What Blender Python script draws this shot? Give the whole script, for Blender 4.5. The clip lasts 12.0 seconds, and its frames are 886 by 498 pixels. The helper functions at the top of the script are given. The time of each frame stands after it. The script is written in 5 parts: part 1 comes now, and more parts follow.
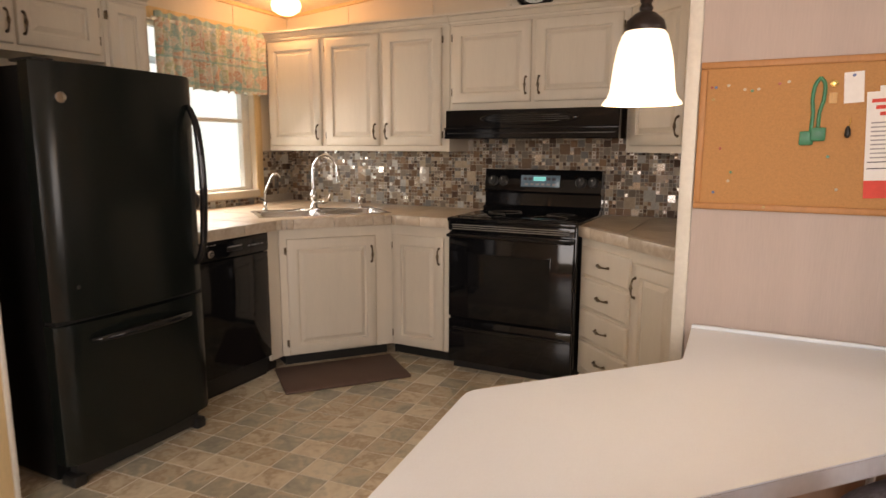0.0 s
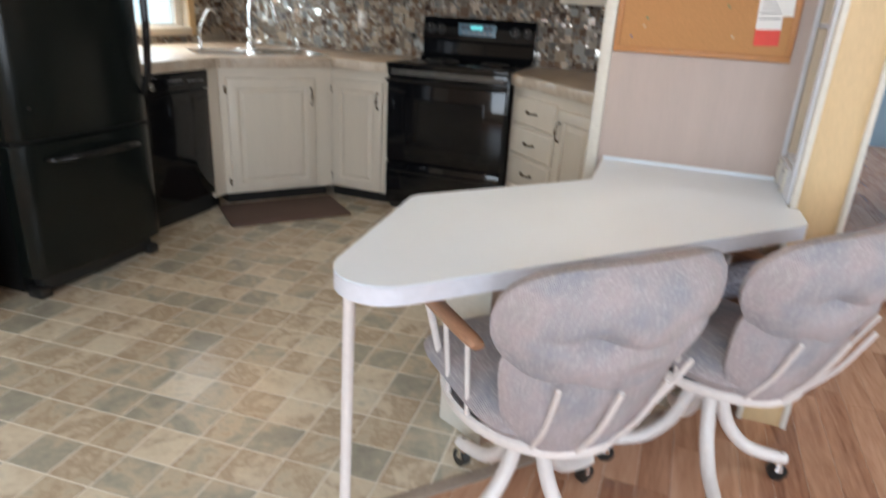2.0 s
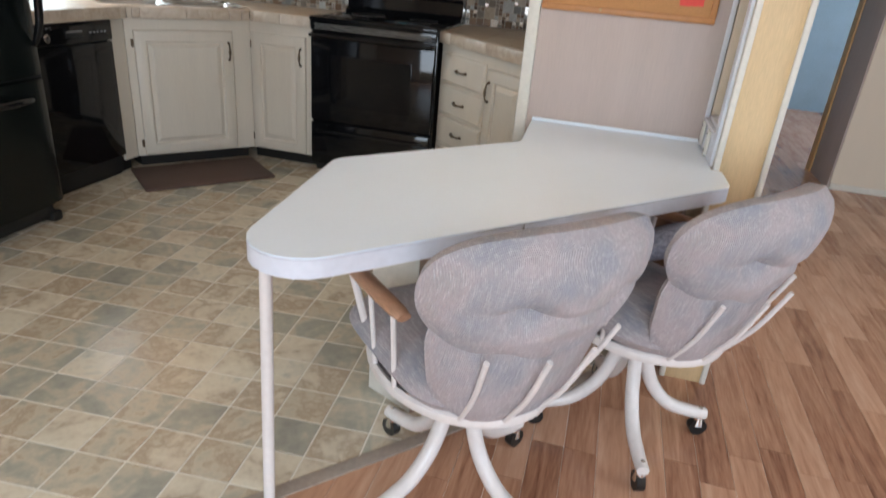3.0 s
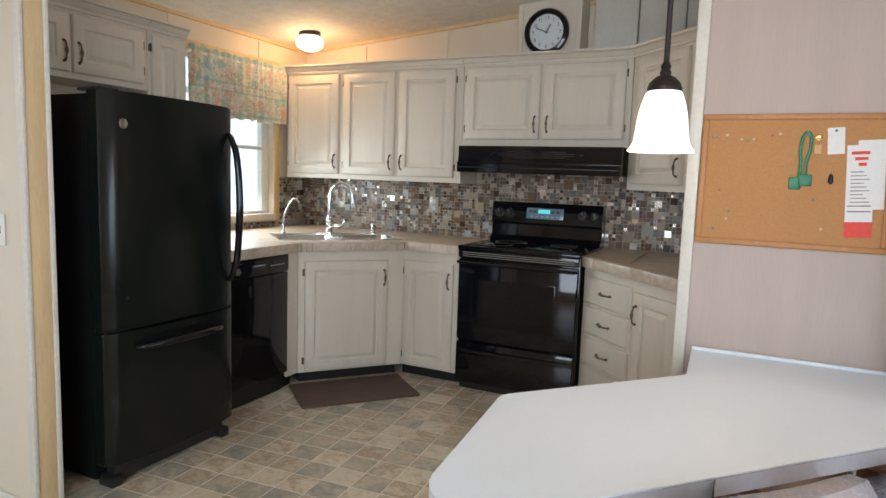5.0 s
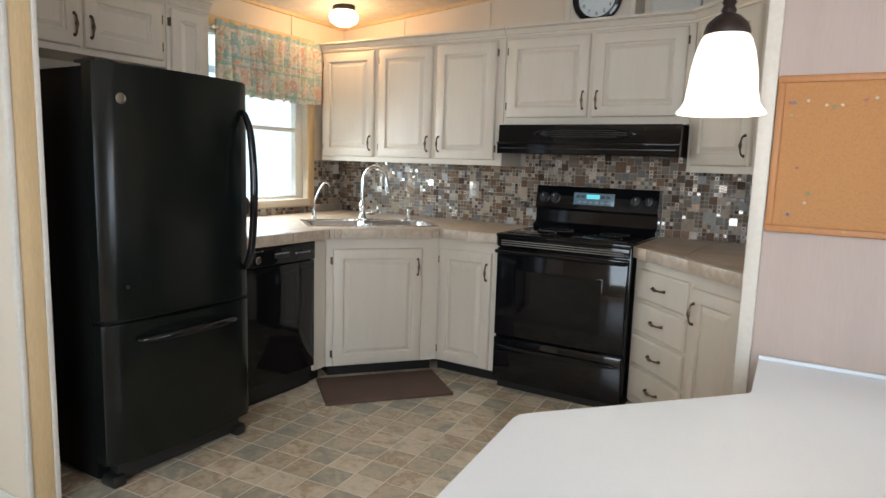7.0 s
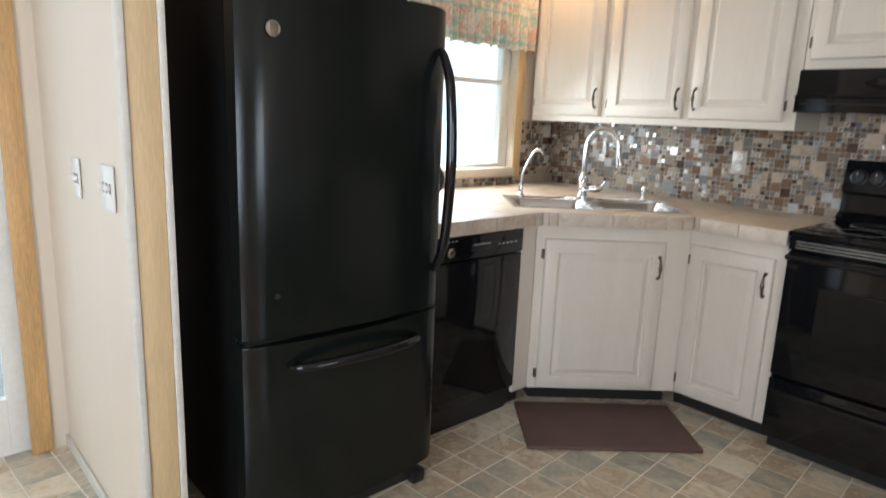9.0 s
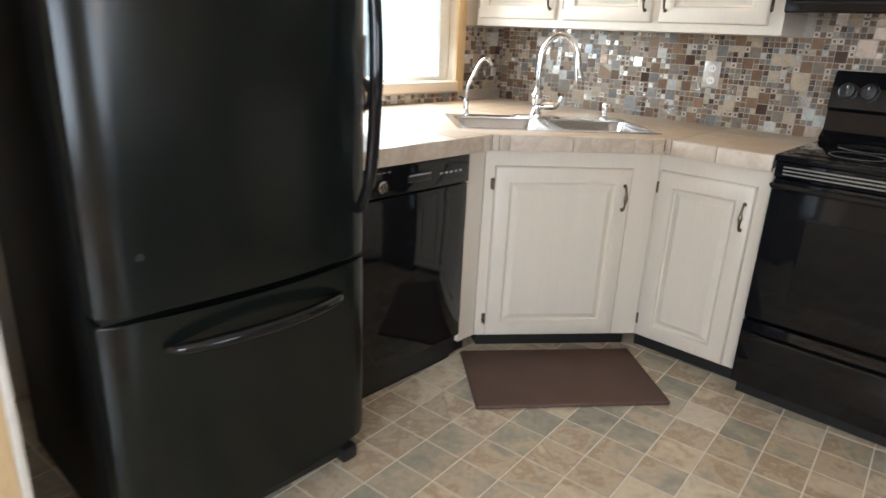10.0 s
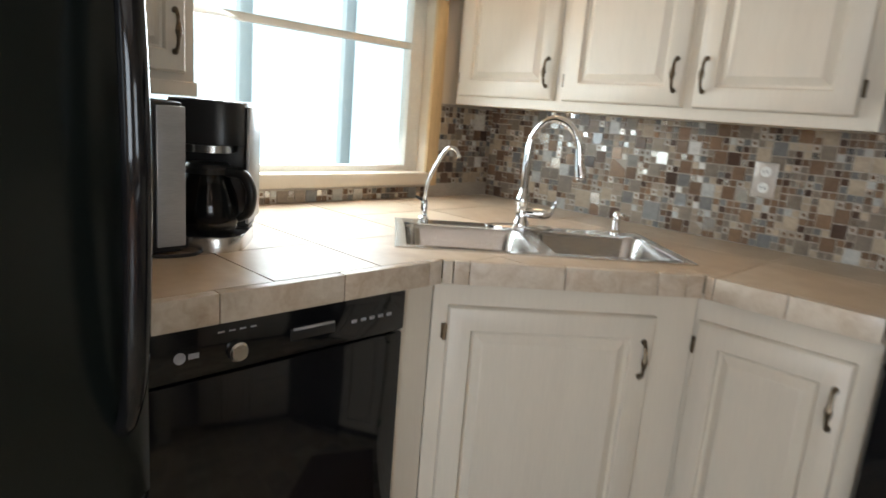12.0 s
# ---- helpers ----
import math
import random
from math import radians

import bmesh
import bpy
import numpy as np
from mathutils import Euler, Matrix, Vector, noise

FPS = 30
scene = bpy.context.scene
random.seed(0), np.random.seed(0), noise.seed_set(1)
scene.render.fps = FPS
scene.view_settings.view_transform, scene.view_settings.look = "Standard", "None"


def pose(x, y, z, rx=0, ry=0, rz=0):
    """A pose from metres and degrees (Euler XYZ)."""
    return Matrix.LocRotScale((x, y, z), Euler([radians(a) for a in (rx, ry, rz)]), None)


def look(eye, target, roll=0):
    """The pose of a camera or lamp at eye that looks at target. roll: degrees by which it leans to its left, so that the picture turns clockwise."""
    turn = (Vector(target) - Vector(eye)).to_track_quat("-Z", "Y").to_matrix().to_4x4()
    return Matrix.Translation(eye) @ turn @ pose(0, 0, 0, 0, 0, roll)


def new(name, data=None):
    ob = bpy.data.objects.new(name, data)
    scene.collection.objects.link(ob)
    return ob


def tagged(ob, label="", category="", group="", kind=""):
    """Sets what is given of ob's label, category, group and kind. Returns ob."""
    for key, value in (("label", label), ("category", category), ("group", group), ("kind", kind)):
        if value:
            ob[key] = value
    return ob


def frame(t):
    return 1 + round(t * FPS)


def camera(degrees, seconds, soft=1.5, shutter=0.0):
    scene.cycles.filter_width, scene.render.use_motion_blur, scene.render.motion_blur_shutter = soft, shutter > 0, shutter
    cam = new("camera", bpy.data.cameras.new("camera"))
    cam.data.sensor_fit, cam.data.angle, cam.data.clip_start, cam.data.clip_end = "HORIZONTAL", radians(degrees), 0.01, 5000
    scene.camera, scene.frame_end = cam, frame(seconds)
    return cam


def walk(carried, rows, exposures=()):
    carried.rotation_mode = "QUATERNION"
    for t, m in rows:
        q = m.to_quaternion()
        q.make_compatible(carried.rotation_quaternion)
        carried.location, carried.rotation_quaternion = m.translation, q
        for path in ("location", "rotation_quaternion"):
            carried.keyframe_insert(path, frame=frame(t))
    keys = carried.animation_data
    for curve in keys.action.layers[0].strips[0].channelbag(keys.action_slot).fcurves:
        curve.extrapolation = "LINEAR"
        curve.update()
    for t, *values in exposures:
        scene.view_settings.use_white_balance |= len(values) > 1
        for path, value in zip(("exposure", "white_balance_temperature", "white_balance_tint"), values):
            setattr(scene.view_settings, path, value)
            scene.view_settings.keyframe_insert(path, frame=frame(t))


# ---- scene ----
cam = camera(69.8, 12.0, shutter=0.5)
PATH = [
    (0, (0.246, 0.33, 1.325), (-0.648, 2.09, 1.007), 0.1),
    (0.5, (0.228, 0.165, 1.322), (-0.682, 1.913, 0.981), 0.7),
    (1, (0.231, 0.05, 1.329), (-0.66, 1.809, 0.992), 2.4),
    (1.5, (0.282, 0.037, 1.296), (-0.569, 1.79, 0.845), 2.7),
    (2, (0.323, 0.05, 1.255), (-0.314, 1.805, 0.538), 3.2),
    (2.5, (0.327, 0.098, 1.233), (-0.133, 1.835, 0.355), 4.9),
    (3, (0.321, 0.115, 1.245), (-0.096, 1.893, 0.429), 5.0),
    (3.5, (0.258, 0.112, 1.3), (-0.339, 1.948, 0.78), 2.4),
    (3.7, (0.248, 0.064, 1.335), (-0.424, 1.903, 0.925), 2.4),
    (5.3, (0.217, 0.062, 1.325), (-0.666, 1.842, 1.102), 2.1),
    (5.5, (0.235, 0.077, 1.314), (-0.663, 1.848, 1.081), 2.2),
    (6, (0.21, 0.092, 1.321), (-0.742, 1.83, 1.049), 1.2),
    (6.5, (0.208, 0.206, 1.307), (-0.807, 1.909, 1.038), 1.4),
    (6.7, (0.214, 0.288, 1.306), (-0.802, 1.99, 1.038), 1.7),
    (8.3, (-0.282, 0.731, 1.274), (-1.51, 2.289, 1.024), 1.9),
    (8.5, (-0.392, 0.832, 1.276), (-1.716, 2.311, 1.038), 1.5),
    (9, (-0.5, 1.001, 1.301), (-1.949, 2.317, 0.89), 2.3),
    (9.5, (-0.65, 1.118, 1.298), (-2.064, 2.412, 0.727), 1.6),
    (10, (-0.788, 1.318, 1.255), (-2.059, 2.72, 0.608), 2.7),
    (10.5, (-0.851, 1.553, 1.26), (-2.104, 2.973, 0.617), 3.4),
    (11, (-0.959, 1.733, 1.265), (-2.239, 3.182, 0.755), 2.8),
    (11.5, (-1.097, 1.905, 1.276), (-2.349, 3.39, 0.799), 2.5),
    (12, (-1.195, 2.082, 1.255), (-2.558, 3.485, 0.838), 4.7),
]
EXPOSURES = [(0.0, -0.22, 8900, 28), (0.5, -0.05, 7600, 15), (1.0, 0.0, 6900, 13), (2.5, -0.12, 6550, 15), (3.6, -0.2, 6450, 13), (4.4, -0.1, 6450, 13), (5.5, -0.06, 6450, 13), (6.7, -0.02, 6450, 13), (8.5, 0.22, 6400, 14), (9.5, 0.38, 6250, 15), (10.5, 0.76, 6600, 14), (11.0, 0.52, 6600, 14), (12.0, 0.02, 6700, 13)]
walk(cam, [(t, look(eye, target, roll)) for t, eye, target, roll in PATH], EXPOSURES)

# ---- world, sun, lights ----
world = bpy.data.worlds.new("sky")
scene.world = world
world.use_nodes = True
wn = world.node_tree
sky = wn.nodes.new("ShaderNodeTexSky")
sky.sky_type, sky.sun_disc = "NISHITA", False
sky.sun_elevation, sky.sun_rotation = radians(50), radians(200)
wn.links.new(sky.outputs[0], wn.nodes["Background"].inputs[0])
wn.nodes["Background"].inputs[1].default_value = 0.12


def lamp(name, kind, energy, m, colour=(1, 1, 1), size=(1, 1), radius=0.05, angle=0.5):
    data = bpy.data.lights.new(name, kind)
    data.energy, data.color = energy, colour
    if kind == "AREA":
        data.shape, data.size, data.size_y = "RECTANGLE", size[0], size[1]
    elif kind == "SUN":
        data.angle = radians(angle)
    else:
        data.shadow_soft_size = radius
    ob = new(name, data)
    ob.matrix_world = m
    return ob


lamp("sun", "SUN", 2.5, look((4, -8, 9), (0, 0, 0)), (1, 0.95, 0.88))
lamp("kitchen_window_daylight", "AREA", 21, look((-3.25, 3.10, 1.40), (-2.0, 2.60, 0.2)), (0.82, 0.94, 1), (1.2, 0.6))
lamp("rear_window_daylight", "AREA", 138, look((0.6, -2.45, 1.50), (0.0, 1.9, 0.05)), (0.74, 0.88, 1), (2.6, 1.7))
lamp("side_window_daylight", "AREA", 58, look((3.92, 0.9, 1.45), (0, 1.5, 0.8)), (0.74, 0.88, 1), (1.8, 1.3))
# unseen lamp, added to brighten the blue far room
lamp("far_room_daylight", "AREA", 45, look((3.95, 6.9, 1.5), (1.0, 7.5, 1.0)), (0.9, 0.96, 1), (1.4, 1.1))
lamp("ceiling_bulb", "POINT", 6.5, pose(-2.74, 3.86, 2.25), (1, 0.56, 0.23), radius=0.06)
lamp("pendant_bulb", "POINT", 4.2, pose(0.005, 1.70, 1.475), (1, 0.86, 0.66), radius=0.03)

# ---- materials ----
def mat(name, base, rough=0.5, metal=0.0, vary=0.12, scale=6.0, fine=60.0, bump=0.05, stretch=(1, 1, 1), spec=0.5, coat=0.0, dark=None, spread=0.5, rand=0.0):
    """A surface with two scales of variation in colour and a fine relief."""
    m = bpy.data.materials.new(name)
    m.use_nodes = True
    t = m.node_tree
    b = t.nodes["Principled BSDF"]
    b.inputs["Roughness"].default_value, b.inputs["Metallic"].default_value = rough, metal
    b.inputs["Specular IOR Level"].default_value, b.inputs["Coat Weight"].default_value = spec, coat
    co = t.nodes.new("ShaderNodeTexCoord")
    mp = t.nodes.new("ShaderNodeMapping")
    mp.inputs["Scale"].default_value = stretch
    t.links.new(co.outputs["Object"], mp.inputs[0])
    coarse, small = t.nodes.new("ShaderNodeTexNoise"), t.nodes.new("ShaderNodeTexNoise")
    coarse.inputs["Scale"].default_value, small.inputs["Scale"].default_value = scale, fine
    coarse.inputs["Detail"].default_value, small.inputs["Detail"].default_value = 5, 4
    for n in (coarse, small):
        t.links.new(mp.outputs[0], n.inputs["Vector"])
    add = t.nodes.new("ShaderNodeMath")
    add.operation = "MULTIPLY_ADD"
    add.inputs[1].default_value = spread
    t.links.new(small.outputs[0], add.inputs[0])
    half = t.nodes.new("ShaderNodeMath")
    half.operation = "MULTIPLY"
    half.inputs[1].default_value = 1 - spread
    t.links.new(coarse.outputs[0], half.inputs[0])
    t.links.new(half.outputs[0], add.inputs[2])
    ramp = t.nodes.new("ShaderNodeValToRGB")
    lo = dark or [c * (1 - 2.2 * vary) for c in base]
    hi = [min(1, c * (1 + vary)) for c in base]
    ramp.color_ramp.elements[0].position, ramp.color_ramp.elements[1].position = 0.34, 0.62
    ramp.color_ramp.elements[0].color, ramp.color_ramp.elements[1].color = (*lo, 1), (*hi, 1)
    t.links.new(add.outputs[0], ramp.inputs[0])
    out = ramp.outputs[0]
    if rand:
        info, hsv = t.nodes.new("ShaderNodeObjectInfo"), t.nodes.new("ShaderNodeHueSaturation")
        rng = t.nodes.new("ShaderNodeMapRange")
        rng.inputs["To Min"].default_value, rng.inputs["To Max"].default_value = 1 - rand, 1 + rand
        t.links.new(info.outputs["Random"], rng.inputs[0])
        t.links.new(rng.outputs[0], hsv.inputs["Value"])
        t.links.new(out, hsv.inputs["Color"])
        out = hsv.outputs[0]
    t.links.new(out, b.inputs["Base Color"])
    if bump:
        bp = t.nodes.new("ShaderNodeBump")
        bp.inputs["Strength"].default_value, bp.inputs["Distance"].default_value = bump, 0.002
        t.links.new(small.outputs[0], bp.inputs["Height"])
        t.links.new(bp.outputs[0], b.inputs["Normal"])
    return m


def glow(name, colour, strength):
    m = bpy.data.materials.new(name)
    m.use_nodes = True
    b = m.node_tree.nodes["Principled BSDF"]
    b.inputs["Base Color"].default_value = (*colour, 1)
    b.inputs["Emission Color"].default_value = (*colour, 1)
    b.inputs["Emission Strength"].default_value = strength
    return m


def glass(name, colour=(1, 1, 1), rough=0.0):
    m = bpy.data.materials.new(name)
    m.use_nodes = True
    t = m.node_tree
    t.nodes.remove(t.nodes["Principled BSDF"])
    clear, gloss, mix, fr = t.nodes.new("ShaderNodeBsdfTransparent"), t.nodes.new("ShaderNodeBsdfGlossy"), t.nodes.new("ShaderNodeMixShader"), t.nodes.new("ShaderNodeLayerWeight")
    clear.inputs[0].default_value = (*colour, 1)
    gloss.inputs["Roughness"].default_value = rough
    fr.inputs[0].default_value = 0.5
    steep, amount = t.nodes.new("ShaderNodeMath"), t.nodes.new("ShaderNodeMath")
    steep.operation, steep.inputs[1].default_value = "POWER", 5.0
    amount.operation, amount.inputs[1].default_value, amount.inputs[2].default_value = "MULTIPLY_ADD", 0.9, 0.04
    t.links.new(fr.outputs["Facing"], steep.inputs[0])
    t.links.new(steep.outputs[0], amount.inputs[0])
    t.links.new(amount.outputs[0], mix.inputs[0])
    t.links.new(clear.outputs[0], mix.inputs[1])
    t.links.new(gloss.outputs[0], mix.inputs[2])
    t.links.new(mix.outputs[0], t.nodes["Material Output"].inputs[0])
    return m


def pieces_mat(name, stops, rough, scale, bump=0.15, stretch=(1, 1, 1), vein=0.5, twist=1.2, detail=8):
    """For tiles and planks: each piece takes its own tone and its own stretch of a veined pattern."""
    m = bpy.data.materials.new(name)
    m.use_nodes = True
    t = m.node_tree
    N, L = t.nodes.new, t.links.new
    b = t.nodes["Principled BSDF"]
    b.inputs["Roughness"].default_value = rough
    info, geo = N("ShaderNodeObjectInfo"), N("ShaderNodeNewGeometry")
    add, fract = N("ShaderNodeMath"), N("ShaderNodeMath")
    fract.operation = "FRACT"
    L(info.outputs["Random"], add.inputs[0])
    L(geo.outputs["Random Per Island"], add.inputs[1])
    L(add.outputs[0], fract.inputs[0])
    shift, vadd = N("ShaderNodeVectorMath"), N("ShaderNodeVectorMath")
    shift.operation, shift.inputs[1].default_value = "MULTIPLY", (37.0, 53.0, 19.0)
    comb = N("ShaderNodeCombineXYZ")
    for i in range(3):
        L(fract.outputs[0], comb.inputs[i])
    L(comb.outputs[0], shift.inputs[0])
    mp = N("ShaderNodeMapping")
    mp.inputs["Scale"].default_value = stretch
    L(geo.outputs["Position"], mp.inputs[0])
    L(mp.outputs[0], vadd.inputs[0])
    L(shift.outputs[0], vadd.inputs[1])
    n1, n2 = N("ShaderNodeTexNoise"), N("ShaderNodeTexNoise")
    n1.inputs["Scale"].default_value, n1.inputs["Detail"].default_value, n1.inputs["Distortion"].default_value = scale, detail, twist
    n2.inputs["Scale"].default_value, n2.inputs["Detail"].default_value = scale * 6, 5
    L(vadd.outputs[0], n1.inputs["Vector"])
    L(vadd.outputs[0], n2.inputs["Vector"])
    mix = N("ShaderNodeMath")
    mix.operation, mix.inputs[1].default_value = "MULTIPLY_ADD", vein
    L(n1.outputs[0], mix.inputs[0])
    tone = N("ShaderNodeMath")
    tone.operation, tone.inputs[1].default_value = "MULTIPLY_ADD", 1 - vein
    L(fract.outputs[0], tone.inputs[0])
    tone.inputs[2].default_value = 0.0
    L(tone.outputs[0], mix.inputs[2])
    fine = N("ShaderNodeMath")
    fine.operation, fine.inputs[1].default_value = "MULTIPLY_ADD", 0.25
    L(n2.outputs[0], fine.inputs[0])
    L(mix.outputs[0], fine.inputs[2])
    sub = N("ShaderNodeMath")
    sub.operation, sub.inputs[1].default_value = "SUBTRACT", 0.125
    L(fine.outputs[0], sub.inputs[0])
    ramp = N("ShaderNodeValToRGB")
    e = ramp.color_ramp.elements
    while len(e) < len(stops):
        e.new(0.5)
    for el, (p, c) in zip(e, stops):
        el.position, el.color = p, (*c, 1)
    L(sub.outputs[0], ramp.inputs[0])
    L(ramp.outputs[0], b.inputs["Base Color"])
    bp = N("ShaderNodeBump")
    bp.inputs["Strength"].default_value, bp.inputs["Distance"].default_value = bump, 0.002
    L(n1.outputs[0], bp.inputs["Height"])
    L(bp.outputs[0], b.inputs["Normal"])
    return m


M_CAB = mat("pickled_cream_paint", (0.68, 0.61, 0.51), 0.42, vary=0.018, scale=3, fine=28, stretch=(6, 6, 0.6), bump=0.06)
# the recess's darkness is put into the base colour, near black even when lit
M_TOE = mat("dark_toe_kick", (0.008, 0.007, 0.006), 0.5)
M_WALL = mat("pinkish_beige_wall_panel", (0.48, 0.395, 0.355), 0.6, vary=0.03, scale=2, fine=40, stretch=(8, 8, 0.4), bump=0.05)
M_CREAM = mat("cream_wall_panel", (0.70, 0.61, 0.49), 0.5, vary=0.010, scale=2, fine=40, stretch=(6, 6, 0.5), bump=0.02)
M_POST = mat("tan_wall_end", (0.68, 0.50, 0.28), 0.55, vary=0.06, scale=3, fine=50, stretch=(6, 6, 0.6))
M_TRIM = mat("grey_white_trim", (0.68, 0.65, 0.58), 0.45, vary=0.04)
M_CEIL = mat("textured_cream_ceiling", (0.80, 0.75, 0.67), 0.8, vary=0.06, scale=14, fine=90, bump=0.9)
M_OAK = mat("golden_oak", (0.60, 0.36, 0.15), 0.45, vary=0.12, scale=4, fine=40, stretch=(10, 10, 0.8), bump=0.08)
M_OAKR = mat("red_oak_stain", (0.47, 0.21, 0.075), 0.5, vary=0.05, scale=4, fine=40, stretch=(10, 10, 0.8), bump=0.08)
M_OAKP = mat("pale_oak_casing", (0.70, 0.50, 0.27), 0.45, vary=0.1, scale=4, fine=40, stretch=(10, 10, 0.8), bump=0.06)
M_FRIDGE = mat("textured_black_enamel", (0.006, 0.008, 0.007), 0.20, vary=0.1, fine=420, bump=0.03, spread=0.8, spec=0.30)
M_SIDE = mat("matt_black_cabinet_side", (0.006, 0.006, 0.006), 0.45, vary=0.1, fine=420, bump=0.05, spec=0.12)
M_BLACK = mat("gloss_black_enamel", (0.007, 0.007, 0.008), 0.07, vary=0.1, fine=200, bump=0.0, spec=0.40)
M_BLKPL = mat("black_plastic", (0.016, 0.016, 0.016), 0.32, vary=0.1, fine=200)
M_BGLASS = mat("black_oven_glass", (0.006, 0.006, 0.007), 0.05, vary=0.1, bump=0.0, spec=0.28)
M_STEEL = mat("brushed_steel", (0.62, 0.61, 0.59), 0.24, 1.0, vary=0.06, fine=90, stretch=(1, 12, 1), bump=0.04)
M_CHROME = mat("polished_chrome", (0.78, 0.78, 0.78), 0.08, 1.0, vary=0.03, bump=0.0)
M_BRASS = mat("antique_bronze", (0.16, 0.12, 0.08), 0.38, 0.9, vary=0.25, fine=120)
M_MAT = mat("brown_foam_mat", (0.115, 0.066, 0.050), 0.62, vary=0.08, fine=300, bump=0.25)
M_LAM = mat("white_laminate", (0.78, 0.86, 0.94), 0.33, vary=0.015, scale=3, fine=260, bump=0.03)
M_LAMEDGE = mat("laminate_edge_band", (0.68, 0.70, 0.76), 0.42, vary=0.03)
M_SEAM = mat("dark_laminate_seam", (0.10, 0.08, 0.07), 0.6)
M_WMETAL = mat("white_powder_coat", (0.74, 0.69, 0.66), 0.32, vary=0.03, bump=0.02)
M_CORK = mat("cork", (0.50, 0.25, 0.10), 0.85, vary=0.06, scale=160, fine=420, bump=0.5)
M_PAPER = mat("white_paper", (0.80, 0.79, 0.77), 0.7, vary=0.02)
M_RED = mat("red_card", (0.72, 0.06, 0.04), 0.6, vary=0.05)
M_GREEN = mat("green_plastic", (0.01, 0.20, 0.10), 0.4, vary=0.1)
M_GOLD = mat("brass_hook", (0.75, 0.55, 0.2), 0.25, 1.0)
M_SHADE = glow("lit_frosted_glass", (1.0, 0.92, 0.76), 1.7)
M_CSHADE = glow("lit_ceiling_glass", (1.0, 0.80, 0.52), 5.0)
M_BRONZE = mat("oil_rubbed_bronze", (0.035, 0.024, 0.020), 0.42, 0.6, vary=0.2)
M_SWITCH = mat("white_switch_plastic", (0.74, 0.74, 0.70), 0.35, vary=0.02)
M_SWDARK = mat("switch_slot", (0.2, 0.19, 0.17), 0.5)
M_WINFRAME = mat("white_vinyl_sash", (0.78, 0.76, 0.70), 0.4, vary=0.03)
M_GLASS = glass("window_glass", (0.96, 0.99, 1.0))
M_DISPLAY = glow("cyan_display", (0.12, 0.62, 0.66), 0.8)
M_GREY = mat("grey_print", (0.35, 0.35, 0.36), 0.6)
M_INK = mat("dark_print", (0.06, 0.06, 0.08), 0.6)
M_GROUT = mat("mosaic_grout", (0.42, 0.37, 0.31), 0.8, fine=200)
M_FGROUT = mat("vinyl_grout_line", (0.82, 0.77, 0.67), 0.5, vary=0.06, scale=4, fine=160)
M_EDGE = pieces_mat("mottled_edge_tile", [(0.15, (0.40, 0.29, 0.20)), (0.42, (0.52, 0.42, 0.32)), (0.6, (0.60, 0.51, 0.41)), (0.85, (0.70, 0.62, 0.52))], 0.3, 22.0, 0.12, vein=0.8)
M_CTILE = pieces_mat("tan_ceramic_tile", [(0.15, (0.42, 0.30, 0.20)), (0.5, (0.55, 0.43, 0.31)), (0.85, (0.67, 0.56, 0.44))], 0.40, 6.0, 0.05, vein=0.75)
M_VINYL = pieces_mat("slate_look_vinyl", [(0.16, (0.310, 0.300, 0.255)), (0.34, (0.450, 0.425, 0.340)), (0.45, (0.630, 0.545, 0.405)), (0.52, (0.490, 0.385, 0.270)), (0.60, (0.680, 0.590, 0.445)), (0.70, (0.780, 0.700, 0.545)), (0.85, (0.510, 0.480, 0.385))], 0.24, 6.5, 0.14, vein=0.60, twist=1.2, detail=5)
M_PLANK = pieces_mat("walnut_laminate_plank", [(0.18, (0.15, 0.058, 0.034)), (0.38, (0.39, 0.19, 0.112)), (0.58, (0.55, 0.305, 0.19)), (0.85, (0.71, 0.45, 0.31))], 0.2, 1.6, 0.04, stretch=(16, 1.6, 1), vein=0.66)

# ---- mesh helpers ----
def quad_box(bm, x0, x1, y0, y1, z0, z1, bev=0.0, seg=2):
    vs = [bm.verts.new((x, y, z)) for x in (x0, x1) for y in (y0, y1) for z in (z0, z1)]
    for f in ((0, 1, 3, 2), (4, 6, 7, 5), (0, 4, 5, 1), (2, 3, 7, 6), (0, 2, 6, 4), (1, 5, 7, 3)):
        bm.faces.new([vs[i] for i in f])
    if bev:
        es = {e for v in vs for e in v.link_edges}
        bmesh.ops.bevel(bm, geom=list(es), offset=bev, segments=seg, profile=0.5, affect="EDGES", clamp_overlap=True)
    return bm


def box(*a, bev=0.0, seg=2):
    return quad_box(bmesh.new(), *a, bev=bev, seg=seg)


def prism(pts, z0, z1, bev=0.0, bm=None, seg=2):
    bm = bm or bmesh.new()
    lo, hi = [bm.verts.new((x, y, z0)) for x, y in pts], [bm.verts.new((x, y, z1)) for x, y in pts]
    n = len(pts)
    bm.faces.new(lo[::-1])
    top = bm.faces.new(hi)
    for i in range(n):
        bm.faces.new((lo[i], lo[(i + 1) % n], hi[(i + 1) % n], hi[i]))
    if bev:
        bmesh.ops.bevel(bm, geom=list(top.edges), offset=bev, segments=seg, profile=0.5, affect="EDGES", clamp_overlap=True)
    return bm


